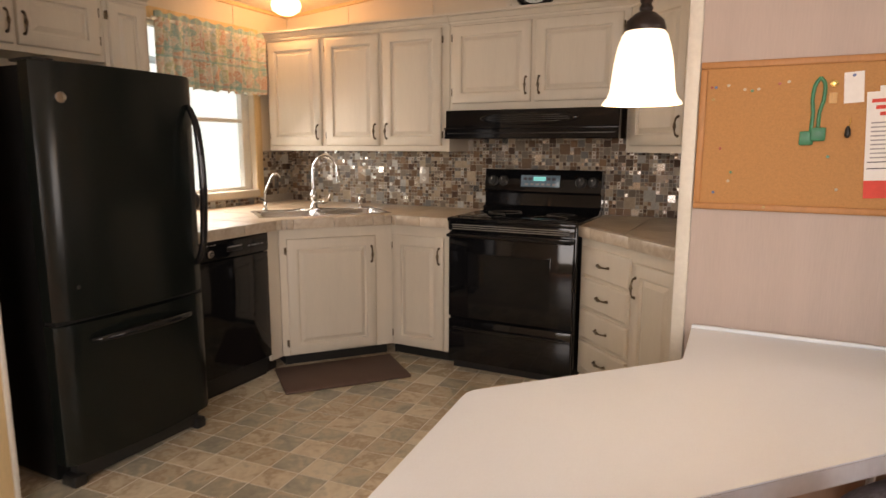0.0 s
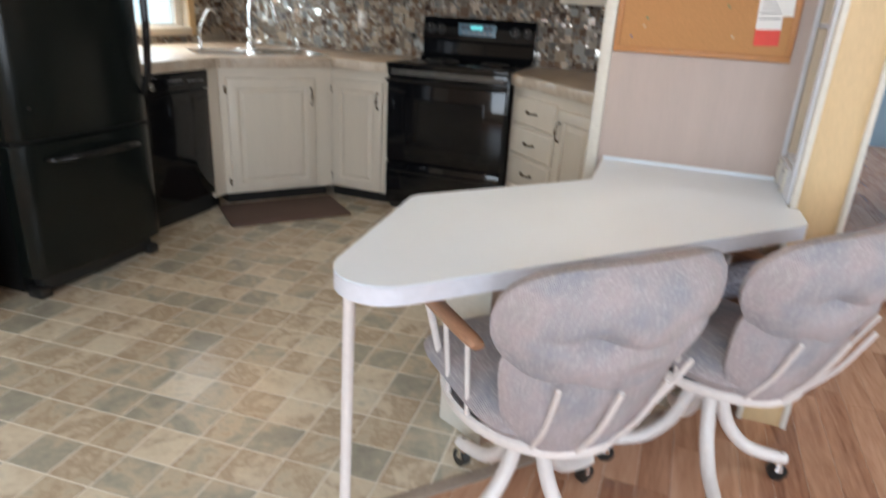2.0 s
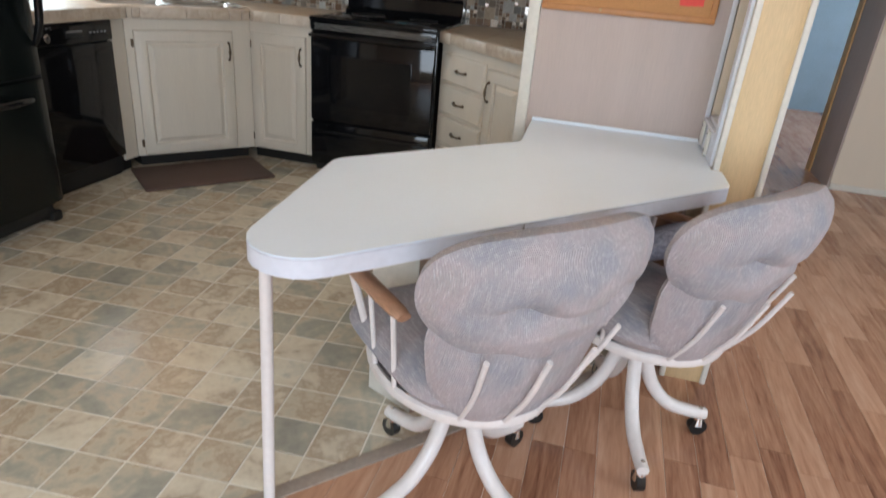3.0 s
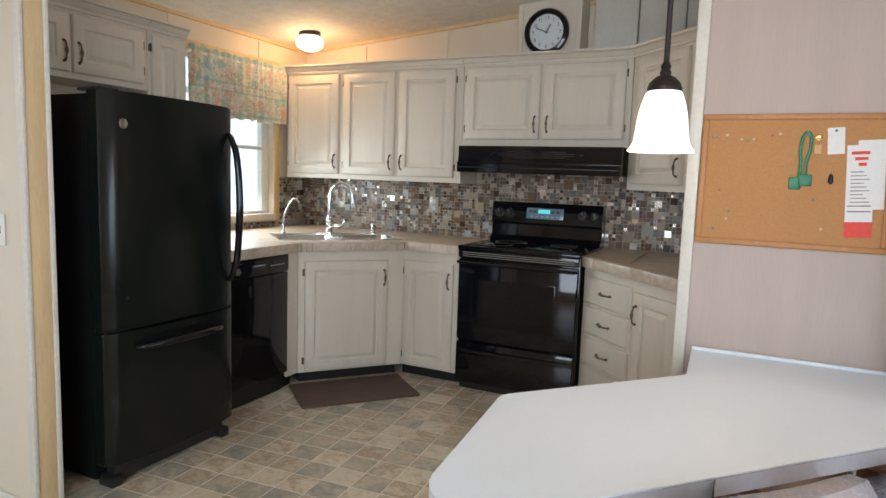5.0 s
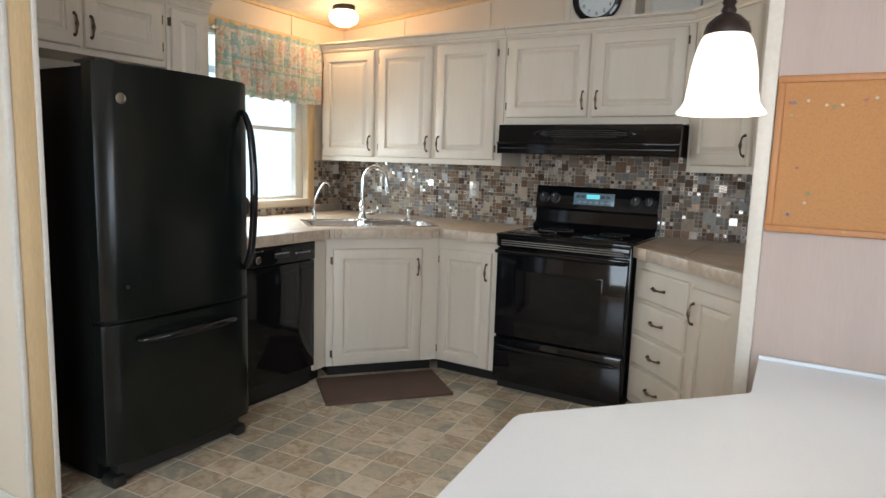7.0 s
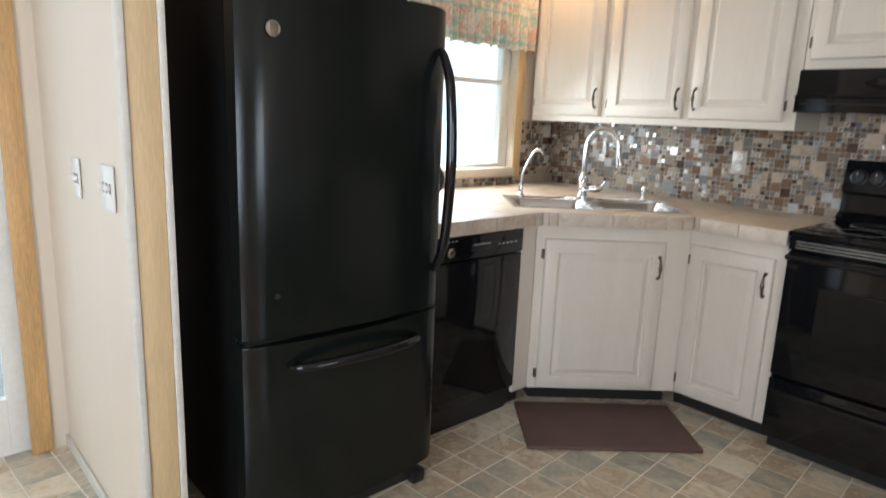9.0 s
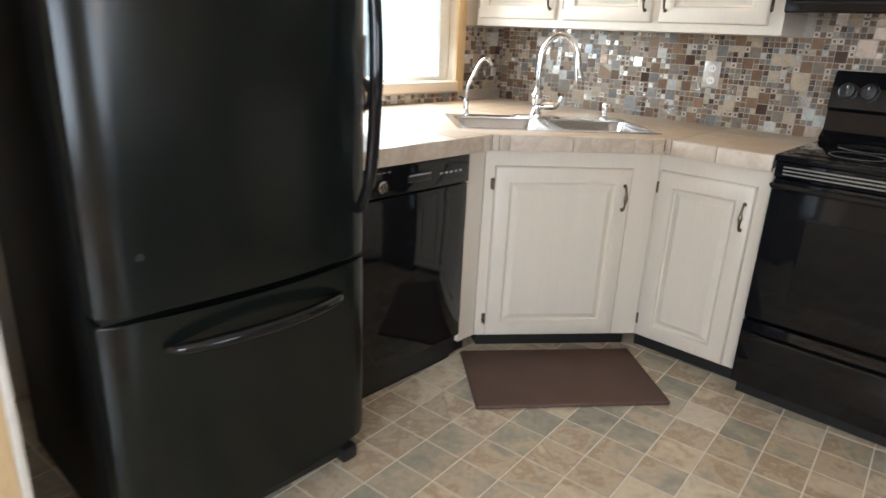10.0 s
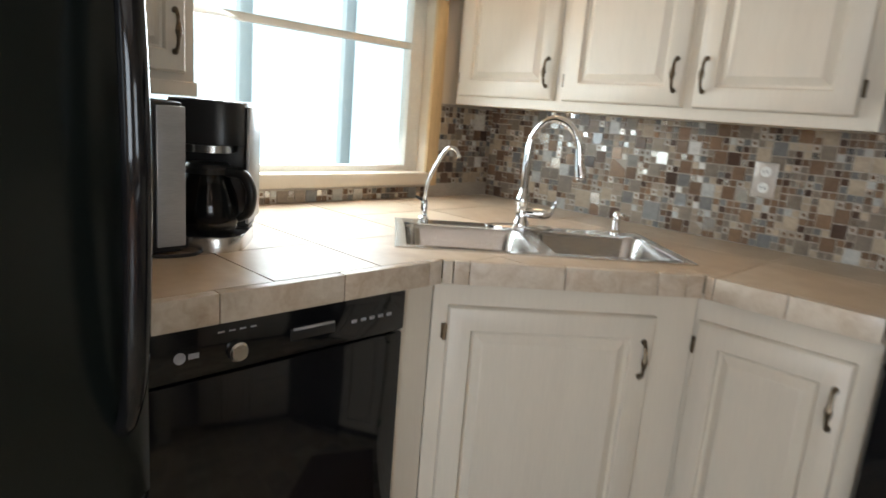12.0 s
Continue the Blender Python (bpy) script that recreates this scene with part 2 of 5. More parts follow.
def lathe(profile, seg=32, centre=(0, 0, 0), bm=None, caps=True):
    bm = bm or bmesh.new()
    rings = []
    for r, z in profile:
        rings.append([bm.verts.new((centre[0] + r * math.cos(2 * math.pi * i / seg), centre[1] + r * math.sin(2 * math.pi * i / seg), centre[2] + z)) for i in range(seg)])
    for a, b in zip(rings, rings[1:]):
        for i in range(seg):
            bm.faces.new((a[i], a[(i + 1) % seg], b[(i + 1) % seg], b[i]))
    if caps:
        bm.faces.new(rings[0][::-1])
        bm.faces.new(rings[-1])
    return bm


def smooth_path(pts, n=6):
    out = []
    P = [Vector(p) for p in pts]
    P = [P[0] * 2 - P[1]] + P + [P[-1] * 2 - P[-2]]
    for i in range(1, len(P) - 2):
        for k in range(n):
            u = k / n
            a, b, c, d = P[i - 1:i + 3]
            out.append(0.5 * ((2 * b) + (c - a) * u + (2 * a - 5 * b + 4 * c - d) * u * u + (3 * b - a - 3 * c + d) * u ** 3))
    out.append(P[-2])
    return out


def tube(pts, r, seg=10, bm=None, n=6, flat=1.0):
    """A round bar through pts; r is one radius, or one for each of pts."""
    bm = bm or bmesh.new()
    path = smooth_path(pts, n) if n > 1 and len(pts) > 2 else [Vector(p) for p in pts]
    rs = [r] * len(path) if not isinstance(r, (list, tuple)) else [float(v) for v in np.interp(np.linspace(0, len(r) - 1, len(path)), range(len(r)), r)]
    up = Vector((0.13, 0.21, 0.97))
    rings = []
    for i, p in enumerate(path):
        d = (path[min(i + 1, len(path) - 1)] - path[max(i - 1, 0)]).normalized()
        if abs(d.dot(up)) > 0.97:
            up = Vector((0.9, 0.3, 0.1))
        s = d.cross(up).normalized()
        up = s.cross(d).normalized()
        rings.append([bm.verts.new(p + rs[i] * (math.cos(2 * math.pi * k / seg) * s + flat * math.sin(2 * math.pi * k / seg) * up)) for k in range(seg)])
    for a, b in zip(rings, rings[1:]):
        for k in range(seg):
            bm.faces.new((a[k], a[(k + 1) % seg], b[(k + 1) % seg], b[k]))
    bm.faces.new(rings[0][::-1])
    bm.faces.new(rings[-1])
    return bm


def rings_panel(w, h, rings, x0=0.0, z0=0.0, bm=None, lean=(0.0, 0.0)):
    """Nested rectangles in the plane of x and z; each ring is (inset, y); lean tips the face."""
    bm = bm or bmesh.new()
    loops = []
    for k, y in rings:
        loops.append([bm.verts.new((x0 + a, y + (lean[0] * (a - w / 2) + lean[1] * (b - h / 2) if y else 0), z0 + b)) for a, b in ((k, k), (w - k, k), (w - k, h - k), (k, h - k))])
    bm.faces.new(loops[0][::-1])
    for a, b in zip(loops, loops[1:]):
        for i in range(4):
            bm.faces.new((a[i], a[(i + 1) % 4], b[(i + 1) % 4], b[i]))
    bm.faces.new(loops[-1])
    return bm


def mesh_of(name, bm, material, shade=True):
    bmesh.ops.recalc_face_normals(bm, faces=bm.faces)
    me = bpy.data.meshes.new(name)
    bm.to_mesh(me)
    bm.free()
    me.materials.append(material)
    if shade:
        me.polygons.foreach_set("use_smooth", [True] * len(me.polygons))
        me.set_sharp_from_angle(angle=radians(38))
    return me


def part(name, bm, material, parent=None, label="", m=None, shade=True):
    ob = new(name, mesh_of(name, bm, material, shade))
    if parent is not None:
        ob.parent = parent
    if m is not None:
        ob.matrix_basis = m
    return tagged(ob, label) if label else ob


def thing(name, m, label, category, group="", kind=""):
    ob = new(name)
    ob.empty_display_size = 0.05
    ob.matrix_basis = m
    return tagged(ob, label, category, group, kind)


def setting(name, bm, material, label, category, m=None):
    return tagged(part(name, bm, material, m=m), label, category, kind="structure")


# ---- shell ----
WX, SY = -3.11, 4.30            # window wall's face, stove wall's face
def ceil_z(x):
    return 2.302 + 0.083 * (x - WX)

H = 3.2
win_y0, win_y1, win_z0, win_z1 = 2.60, 3.90, 1.005, 2.08

wall = box(WX - 0.12, WX, win_y1, SY + 0.12, 0, H)
quad_box(wall, WX - 0.12, WX, 1.50, win_y0, 0, H)
quad_box(wall, WX - 0.12, WX, win_y0, win_y1, 0, win_z0)
quad_box(wall, WX - 0.12, WX, win_y0, win_y1, win_z1, H)
quad_box(wall, WX - 0.12, WX, 1.38, 1.50, 0, H)
quad_box(wall, WX - 0.12, WX, 0.50, 1.38, 2.05, H)
quad_box(wall, WX - 0.12, WX, -2.6, 0.50, 0, H)
setting("wall_west", wall, M_CREAM, "cream panelled outer wall with a window over the counter", "wall")
setting("wall_north", box(WX, 0.67, SY, SY + 0.12, 0, H), M_CREAM, "cream panelled kitchen wall behind the stove", "wall")
setting("wall_fridge_side", box(WX, -2.13, 1.462, 1.54, 0, H), M_CREAM, "cream partition wall beside the refrigerator", "wall")
setting("wall_cork", box(0.028, 0.67, 2.485, 2.60, 0, H), M_WALL, "pinkish beige partition wall that carries the corkboard", "wall")
NX0, NY0 = 0.672, 2.135          # niche wall: its face and its free end
niche = box(NX0, NX0 + 0.13, NY0, NY0 + 0.06, 0, H)
quad_box(niche, NX0, NX0 + 0.13, NY0 + 0.34, SY + 0.12, 0, H)
quad_box(niche, NX0, NX0 + 0.13, NY0 + 0.06, NY0 + 0.34, 0, 0.83)
quad_box(niche, NX0, NX0 + 0.13, NY0 + 0.06, NY0 + 0.34, 1.95, H)
quad_box(niche, NX0 + 0.105, NX0 + 0.13, NY0 + 0.06, NY0 + 0.34, 0.83, 1.95)
setting("wall_east_partition", niche, M_CREAM, "cream partition wall with a recessed niche", "wall")
far = box(1.95, 4.1, 5.05, 5.60, 0, H)
quad_box(far, 0.77, 1.0, 5.05, 5.17, 0, H)
quad_box(far, 1.0, 1.95, 5.05, 5.17, 2.05, H)
setting("wall_hall", far, M_CREAM, "cream hall wall with a doorway", "wall")
rear = box(-3.3, -0.7, -2.72, -2.6, 0, H)
quad_box(rear, 1.9, 4.1, -2.72, -2.6, 0, H)
quad_box(rear, -0.7, 1.9, -2.72, -2.6, 0, 0.12)
quad_box(rear, -0.7, 1.9, -2.72, -2.6, 2.1, H)
setting("wall_south", rear, M_CREAM, "plain cream wall with a wide glazed opening", "wall")
east = box(4.0, 4.12, -2.6, 0.0, 0, H)
quad_box(east, 4.0, 4.12, 1.8, 6.2, 0, H)
quad_box(east, 4.0, 4.12, 7.6, 9.0, 0, H)
# opening cut here only for the added far-room lamp
quad_box(east, 4.0, 4.12, 6.2, 7.6, 0, 0.9)
quad_box(east, 4.0, 4.12, 6.2, 7.6, 2.05, H)
quad_box(east, 4.0, 4.12, 0.0, 1.8, 0, 0.8)
quad_box(east, 4.0, 4.12, 0.0, 1.8, 2.1, H)
setting("wall_east", east, M_CREAM, "plain cream outer wall with a window", "wall")
M_BLUE = mat("blue_painted_wall", (0.27, 0.42, 0.55), 0.6, vary=0.04)
back = box(0.3, 4.1, 8.6, 8.7, 0, H)
quad_box(back, 0.3, 0.42, SY + 0.12, 8.6, 0, H)
setting("wall_far_room", back, M_BLUE, "blue painted wall of the far room", "wall")
cb = bmesh.new()
for xs in ((WX - 0.15, 4.15),):
    v = [cb.verts.new((x, y, ceil_z(x) + dz)) for dz in (0, 0.08) for x, y in ((xs[0], -2.75), (xs[1], -2.75), (xs[1], 9.0), (xs[0], 9.0))]
    for f in ((0, 1, 2, 3), (4, 5, 6, 7), (0, 1, 5, 4), (1, 2, 6, 5), (2, 3, 7, 6), (3, 0, 4, 7)):
        cb.faces.new([v[i] for i in f])
setting("ceiling", cb, M_CEIL, "sloping cream ceiling with a stippled texture", "ceiling")
base_floor = box(-3.3, 4.2, -2.8, 9.0, -0.12, -0.0016)
setting("floor", base_floor, M_FGROUT, "kitchen and dining floor of tile-look vinyl and wood-look laminate", "floor")

# ---- trims ----
def trim(bm, label, material=M_TRIM, name="trim"):
    return setting(name, bm, material, label, "trim")

trim(box(-2.13, -2.118, 1.465, 1.537, 0, 2.7, bev=0.002), "tan painted end of the partition wall", M_POST)
for y in (1.455, 1.547):
    trim(box(-2.142, -2.112, y - 0.009, y + 0.009, 0, 2.7, bev=0.004), "grey-white corner moulding on the partition")
trim(box(NX0 + 0.003, NX0 + 0.127, NY0 - 0.012, NY0, 0, 2.7, bev=0.002), "tan painted end of the niche wall", M_POST)
for x in (NX0 - 0.002, NX0 + 0.132):
    trim(box(x - 0.009, x + 0.009, NY0 - 0.02, NY0 + 0.008, 0, 2.7, bev=0.004), "grey-white corner moulding on the niche wall")
trim(box(0.008, 0.028, 2.475, 2.61, 0, 2.7, bev=0.003), "cream end board of the corkboard wall", M_CREAM)
trim(box(-0.002, 0.040, 2.467, 2.487, 0, 2.7, bev=0.005), "grey-white corner moulding of the corkboard wall")
setting("baseboard", box(WX, -2.13, 1.451, 1.461, 0, 0.045, bev=0.003), M_TRIM, "low white baseboard along the partition", "baseboard")
setting("baseboard", box(1.95, 4.0, 5.038, 5.048, 0, 0.045, bev=0.003), M_TRIM, "low white baseboard along the hall wall", "baseboard")
# ceiling mouldings and panel battens above the cabinets
def along_ceiling(x0, x1, y0, y1, drop=0.022):
    bm = bmesh.new()
    v = [bm.verts.new((x, y, ceil_z(x) - d)) for d in (drop, 0.0) for x, y in ((x0, y0), (x1, y0), (x1, y1), (x0, y1))]
    for f in ((3, 2, 1, 0), (4, 5, 6, 7), (0, 1, 5, 4), (1, 2, 6, 5), (2, 3, 7, 6), (3, 0, 4, 7)):
        bm.faces.new([v[i] for i in f])
    return bm
trim(along_ceiling(WX, 0.67, SY - 0.018, SY), "tan ceiling moulding over the stove wall", M_POST)
trim(along_ceiling(WX, WX + 0.018, 1.51, SY - 0.018), "tan ceiling moulding over the window wall", M_POST)
for x in (-2.55, -1.86, -0.6):
    trim(box(x - 0.012, x + 0.012, SY - 0.006, SY, 2.1, ceil_z(x) - 0.035), "narrow panel batten on the stove wall", M_CREAM)
for y in (2.95, 3.75):
    trim(box(WX, WX + 0.006, y - 0.012, y + 0.012, 2.09, 2.28), "narrow panel batten on the window wall", M_CREAM)
trim(box(1.925, 1.948, 5.50, 5.605, 0, 2.12, bev=0.004), "golden oak door casing in the hall", M_OAK)
trim(box(1.936, 1.949, 5.052, 5.50, 0, 2.05, bev=0.002), "beige door jamb in the hall", M_WALL)
trim(box(0.92, 1.02, 5.03, 5.05, 0, 2.12, bev=0.004), "golden oak door casing in the hall", M_OAK)
rail = thing("wall_shelf", pose(1.95, 8.6, 1.3), "short black wall shelf in the blue room", "shelf")
part("board", box(-0.2, 0.25, -0.14, -0.002, 0, 0.03, bev=0.003), M_BLKPL, rail)

# ---- cabinet kit ----
M_HINGE = M_BRASS
DOOR_RINGS = [(0, 0.0), (0, -0.012), (0.003, -0.018), (0.007, -0.021), (0.060, -0.021), (0.063, -0.018), (0.065, -0.009), (0.072, -0.007), (0.092, -0.018), (0.094, -0.0195), (0.098, -0.0195)]
SLIM_RINGS = [(k * 0.82, y) for k, y in DOOR_RINGS]
DRAWER_RINGS = [(0, 0.0), (0, -0.010), (0.004, -0.015), (0.010, -0.019), (0.014, -0.019)]


def pull(parent, x, z, upright=True, length=0.095, y=-0.019):
    a, h = length / 2, 0.024
    pts = [(-a, 0, 0), (-a * 0.86, 0, h * 0.7), (-a * 0.4, 0, h), (0, 0, h * 1.05), (a * 0.4, 0, h), (a * 0.86, 0, h * 0.7), (a, 0, 0)]
    place = (lambda s, o: (x, y - o, z + s)) if upright else (lambda s, o: (x + s, y - o, z))
    bm = tube([place(s, o) for s, _, o in pts], [0.007, 0.0045, 0.0045, 0.009, 0.0045, 0.0045, 0.007], 8)
    for s in (-a, a):
        c = Vector(place(s, 0.0))
        tube([c + Vector((0, 0.0, 0)), c + Vector((0, -0.005, 0))], 0.008, 10, bm, 1)
    return part("handle", bm, M_BRASS, parent, "antique bronze bow handle")


def hinge(parent, x, z):
    bm = tube([(x, -0.008, z - 0.022), (x, -0.008, z + 0.022)], 0.0055, 8, n=1)
    quad_box(bm, x - 0.010, x + 0.004, -0.003, 0.0, z - 0.02, z + 0.02)
    return part("hinge", bm, M_HINGE, parent, "bronze hinge")


def door(parent, x, z, w, h, knob="r", where="low", rings=None, y=0.0):
    """A raised-panel door in the plane y; knob: the side of its handle."""
    rings = rings or (DOOR_RINGS if w > 0.3 else SLIM_RINGS)
    d = part("door", rings_panel(w, h, [(k, yy) for k, yy in rings]), M_CAB, parent, m=pose(x, y, z))
    hx = w - 0.028 if knob == "r" else 0.028
    pull(d, hx, {"low": 0.095, "high": h - 0.115, "mid": h * 0.5}[where])
    sx = -0.004 if knob == "r" else w + 0.004
    for hz in (0.07, h - 0.07):
        hinge(d, sx, hz)
    return d


def carcass(parent, w, depth, z0, z1, name="body"):
    return part(name, box(0, w, 0, depth, z0, z1, bev=0.002, seg=1), M_CAB, parent)


def crown(parent, w, z, x0=0.0, name="crown_moulding"):
    """A stepped moulding along the front, its back against the cabinet's face."""
    prof = [(0.0, -0.006), (-0.014, -0.006), (-0.016, 0.006), (-0.010, 0.010), (-0.018, 0.014), (-0.026, 0.026), (-0.036, 0.034), (-0.028, 0.039), (-0.044, 0.044), (-0.044, 0.056), (0.0, 0.056)]
    bm = bmesh.new()
    ends = [[bm.verts.new((x, py, z + pz)) for py, pz in prof] for x in (x0, x0 + w)]
    n = len(prof)
    bm.faces.new(ends[0][::-1])
    bm.faces.new(ends[1])
    for i in range(n):
        bm.faces.new((ends[0][i], ends[0][(i + 1) % n], ends[1][(i + 1) % n], ends[1][i]))
    return part(name, bm, M_CAB, parent)


# ---- wall cabinets ----
UZ0, UZ1, UF = 1.295, 2.075, 4.0
up = thing("wall_cabinet", pose(-3.055, UF, UZ0), "cream raised-panel wall cabinet with three doors", "cabinet", "wall cabinets")
carcass(up, 1.482, SY - UF - 0.005, 0, UZ1 - UZ0)
for x, w, k in ((0.025, 0.462, "r"), (0.528, 0.436, "r"), (0.998, 0.432, "l")):
    door(up, x, 0.035, w, 0.725, k, "low")
crown(up, 1.482, UZ1 - UZ0)
hc = thing("wall_cabinet", pose(-1.570, UF, 1.545), "wide cream wall cabinet with two doors over the range hood", "cabinet", "wall cabinets")
carcass(hc, 1.095, SY - UF - 0.005, 0, UZ1 - 1.545)
for x, w, k in ((0.022, 0.512, "r"), (0.560, 0.500, "l")):
    door(hc, x, 0.045, w, 0.465, k, "low")
crown(hc, 1.095, UZ1 - 1.545)
dcm = pose(-0.472, UF, UZ0, 0, 0, -45)
dc = thing("wall_cabinet", dcm, "cream diagonal corner wall cabinet with one door", "cabinet", "wall cabinets")
part("body", prism([(0.0, 0.0), (0.60, 0.0), (0.78, 0.18), (0.40, 0.60), (0.21, 0.20)], 0, UZ1 - UZ0), M_CAB, dc)
door(dc, 0.05, 0.035, 0.44, 0.725, "r", "low")
crown(dc, 0.60, UZ1 - UZ0)
FX = -2.80
fc = thing("wall_cabinet", pose(FX, 1.575, 1.745, 0, 0, 90), "cream wall cabinet with two doors above the refrigerator", "cabinet", "wall cabinets")
carcass(fc, 0.955, FX - WX - 0.005, 0, UZ1 - 1.745)
for x, w, k in ((0.03, 0.475, "r"), (0.525, 0.40, "l")):
    door(fc, x, 0.03, w, 0.275, k, "low")
crown(fc, 0.955, UZ1 - 1.745)
NZ0 = 1.245
nc = thing("wall_cabinet", pose(FX, 2.533, NZ0, 0, 0, 90), "narrow cream wall cabinet beside the window", "cabinet", "wall cabinets")
carcass(nc, 0.262, FX - WX - 0.005, 0, UZ1 - NZ0)
door(nc, 0.022, 0.055, 0.212, 0.75, "r", "low")
crown(nc, 0.262, UZ1 - NZ0)
part("bottom_rail", box(-0.002, 0.266, -0.012, 0.0, 0, 0.035, bev=0.004), M_CAB, nc)

# ---- base cabinets ----
BZ0, BZ1 = 0.075, 0.862
K1, K2 = Vector((-2.275, 3.175)), Vector((-1.828, 3.700))
dvec = (K2 - K1)
ang = math.degrees(math.atan2(dvec.y, dvec.x))
dw_len = dvec.length
sink_cab = thing("base_cabinet", pose(K1.x, K1.y, 0, 0, 0, ang), "cream diagonal sink base cabinet with one raised-panel door", "cabinet", "base cabinets")
part("body", prism([(0, 0), (dw_len, 0), (dw_len + 0.18, 0.28), (-0.16, 0.28)], BZ0, BZ1), M_CAB, sink_cab)
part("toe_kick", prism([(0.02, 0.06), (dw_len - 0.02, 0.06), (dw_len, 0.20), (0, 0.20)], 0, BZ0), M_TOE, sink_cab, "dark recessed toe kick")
door(sink_cab, 0.038, 0.082, 0.542, 0.704, "r", "high")
nb = thing("base_cabinet", pose(K2.x, 3.70, 0), "narrow cream base cabinet between sink and stove", "cabinet", "base cabinets")
part("body", box(0.0, 0.415, 0, SY - 3.70 - 0.01, BZ0, BZ1, bev=0.002, seg=1), M_CAB, nb)
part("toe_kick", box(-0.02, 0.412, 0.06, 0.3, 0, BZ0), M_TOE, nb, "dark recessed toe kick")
door(nb, 0.015, 0.082, 0.358, 0.704, "r", "high")
filler = thing("filler_panel", pose(-2.278, 3.075, 0, 0, 0, 90), "cream filler stile between dishwasher and sink cabinet", "cabinet panel")
part("stile", box(0, 0.098, 0, 0.02, BZ0, BZ1, bev=0.002, seg=1), M_CAB, filler)
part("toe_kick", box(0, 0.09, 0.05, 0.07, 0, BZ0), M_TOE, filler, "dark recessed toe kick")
endp = thing("end_panel", pose(-2.278, 2.445, 0, 0, 0, 90), "cream end panel beside the dishwasher", "cabinet panel")
part("panel", box(0, 0.018, 0, 0.75, 0, BZ1, bev=0.001, seg=1), M_CAB, endp)

RF = Vector((-0.630, 3.730))
rb = thing("base_cabinet", pose(RF.x, RF.y, 0, 0, 0, -45), "cream corner base cabinet with four drawers and doors", "cabinet", "base cabinets")
part("body", prism([(0.0, 0.0), (1.15, 0.0), (1.15, 0.35), (0.55, 0.72), (0.40, 0.42), (0.0, 0.02)], BZ0, BZ1), M_CAB, rb)
part("toe_kick", prism([(0.05, 0.06), (1.12, 0.06), (1.12, 0.2), (0.1, 0.2)], 0, BZ0), M_TOE, rb, "dark recessed toe kick")
for z in (0.643, 0.469, 0.294, 0.12):
    dr = part("drawer", rings_panel(0.43, 0.156, DRAWER_RINGS), M_CAB, rb, m=pose(0.035, 0, z))
    pull(dr, 0.215, 0.078, False)
door(rb, 0.500, 0.085, 0.33, 0.70, "l", "high")
door(rb, 0.842, 0.085, 0.29, 0.70, "l", "mid")

# ---- counters ----
def clip_poly(poly, a, b, c):
    """The part of poly with a*x + b*y >= c."""
    out = []
    for i, p in enumerate(poly):
        q = poly[(i + 1) % len(poly)]
        dp, dq = a * p[0] + b * p[1] - c, a * q[0] + b * q[1] - c
        if dp >= 0:
            out.append(p)
        if (dp > 0) != (dq > 0) and abs(dp - dq) > 1e-9:
            u = dp / (dp - dq)
            out.append((p[0] + (q[0] - p[0]) * u, p[1] + (q[1] - p[1]) * u))
    return out


def area(poly):
    return 0.5 * sum(p[0] * q[1] - q[0] * p[1] for p, q in zip(poly, poly[1:] + poly[:1]))


E1, E2, E3 = (-2.238, 3.160), (-1.806, 3.668), (-1.418, 3.668)
ctr = thing("countertop", pose(0, 0, 0.86), "tan ceramic tile countertop with dark grout lines", "countertop")
left_poly = [(WX + 0.004, 2.45), (-2.246, 2.45), (-2.246, 3.166), (-1.814, 3.676), (-1.418, 3.676), (-1.418, SY - 0.012), (WX + 0.004, SY - 0.012)]
# the opening for the sink lies in the sink's own axes
sdir = (Vector(E2) - Vector(E1)).normalized()
snor = Vector((-sdir.y, sdir.x))
smid = (Vector(E1) + Vector(E2)) * 0.5 + snor * 0.335 - sdir * 0.04
def sink_pt(u, v):
    p = smid + sdir * u + snor * v
    return (p.x, p.y)
SW, SD = 0.41, 0.222          # half width and half depth of the sink
hole = [sink_pt(-SW + 0.02, -SD + 0.02), sink_pt(SW - 0.02, -SD + 0.02), sink_pt(SW - 0.02, SD - 0.02), sink_pt(-SW + 0.02, SD - 0.02)]


def outside_hole(poly):
    """poly without the hole: split along the hole's four sides."""
    left, done = poly, []
    for i in range(4):
        p, q = hole[i], hole[(i + 1) % 4]
        nx, ny = (q[1] - p[1]), -(q[0] - p[0])
        c = nx * p[0] + ny * p[1]
        done.append(clip_poly(left, nx, ny, c))
        left = clip_poly(left, -nx, -ny, -c)
        if len(left) < 3:
            break
    return [d for d in done if len(d) > 2 and area(d) > 2e-5]


def inset_poly(poly, k):
    out = poly
    for i, p in enumerate(poly):
        q = poly[(i + 1) % len(poly)]
        dx, dy = q[0] - p[0], q[1] - p[1]
        l = math.hypot(dx, dy)
        if l < 1e-6:
            continue
        nx, ny = -dy / l, dx / l
        out = clip_poly(out, nx, ny, nx * p[0] + ny * p[1] + k)
        if len(out) < 3:
            return []
    return out


slab = bmesh.new()
for piece in outside_hole(left_poly):
    prism(piece, 0.0, 0.042, bm=slab)
part("slab", slab, mat("dark_counter_grout", (0.16, 0.125, 0.09), 0.7), ctr, "dark grout bed")


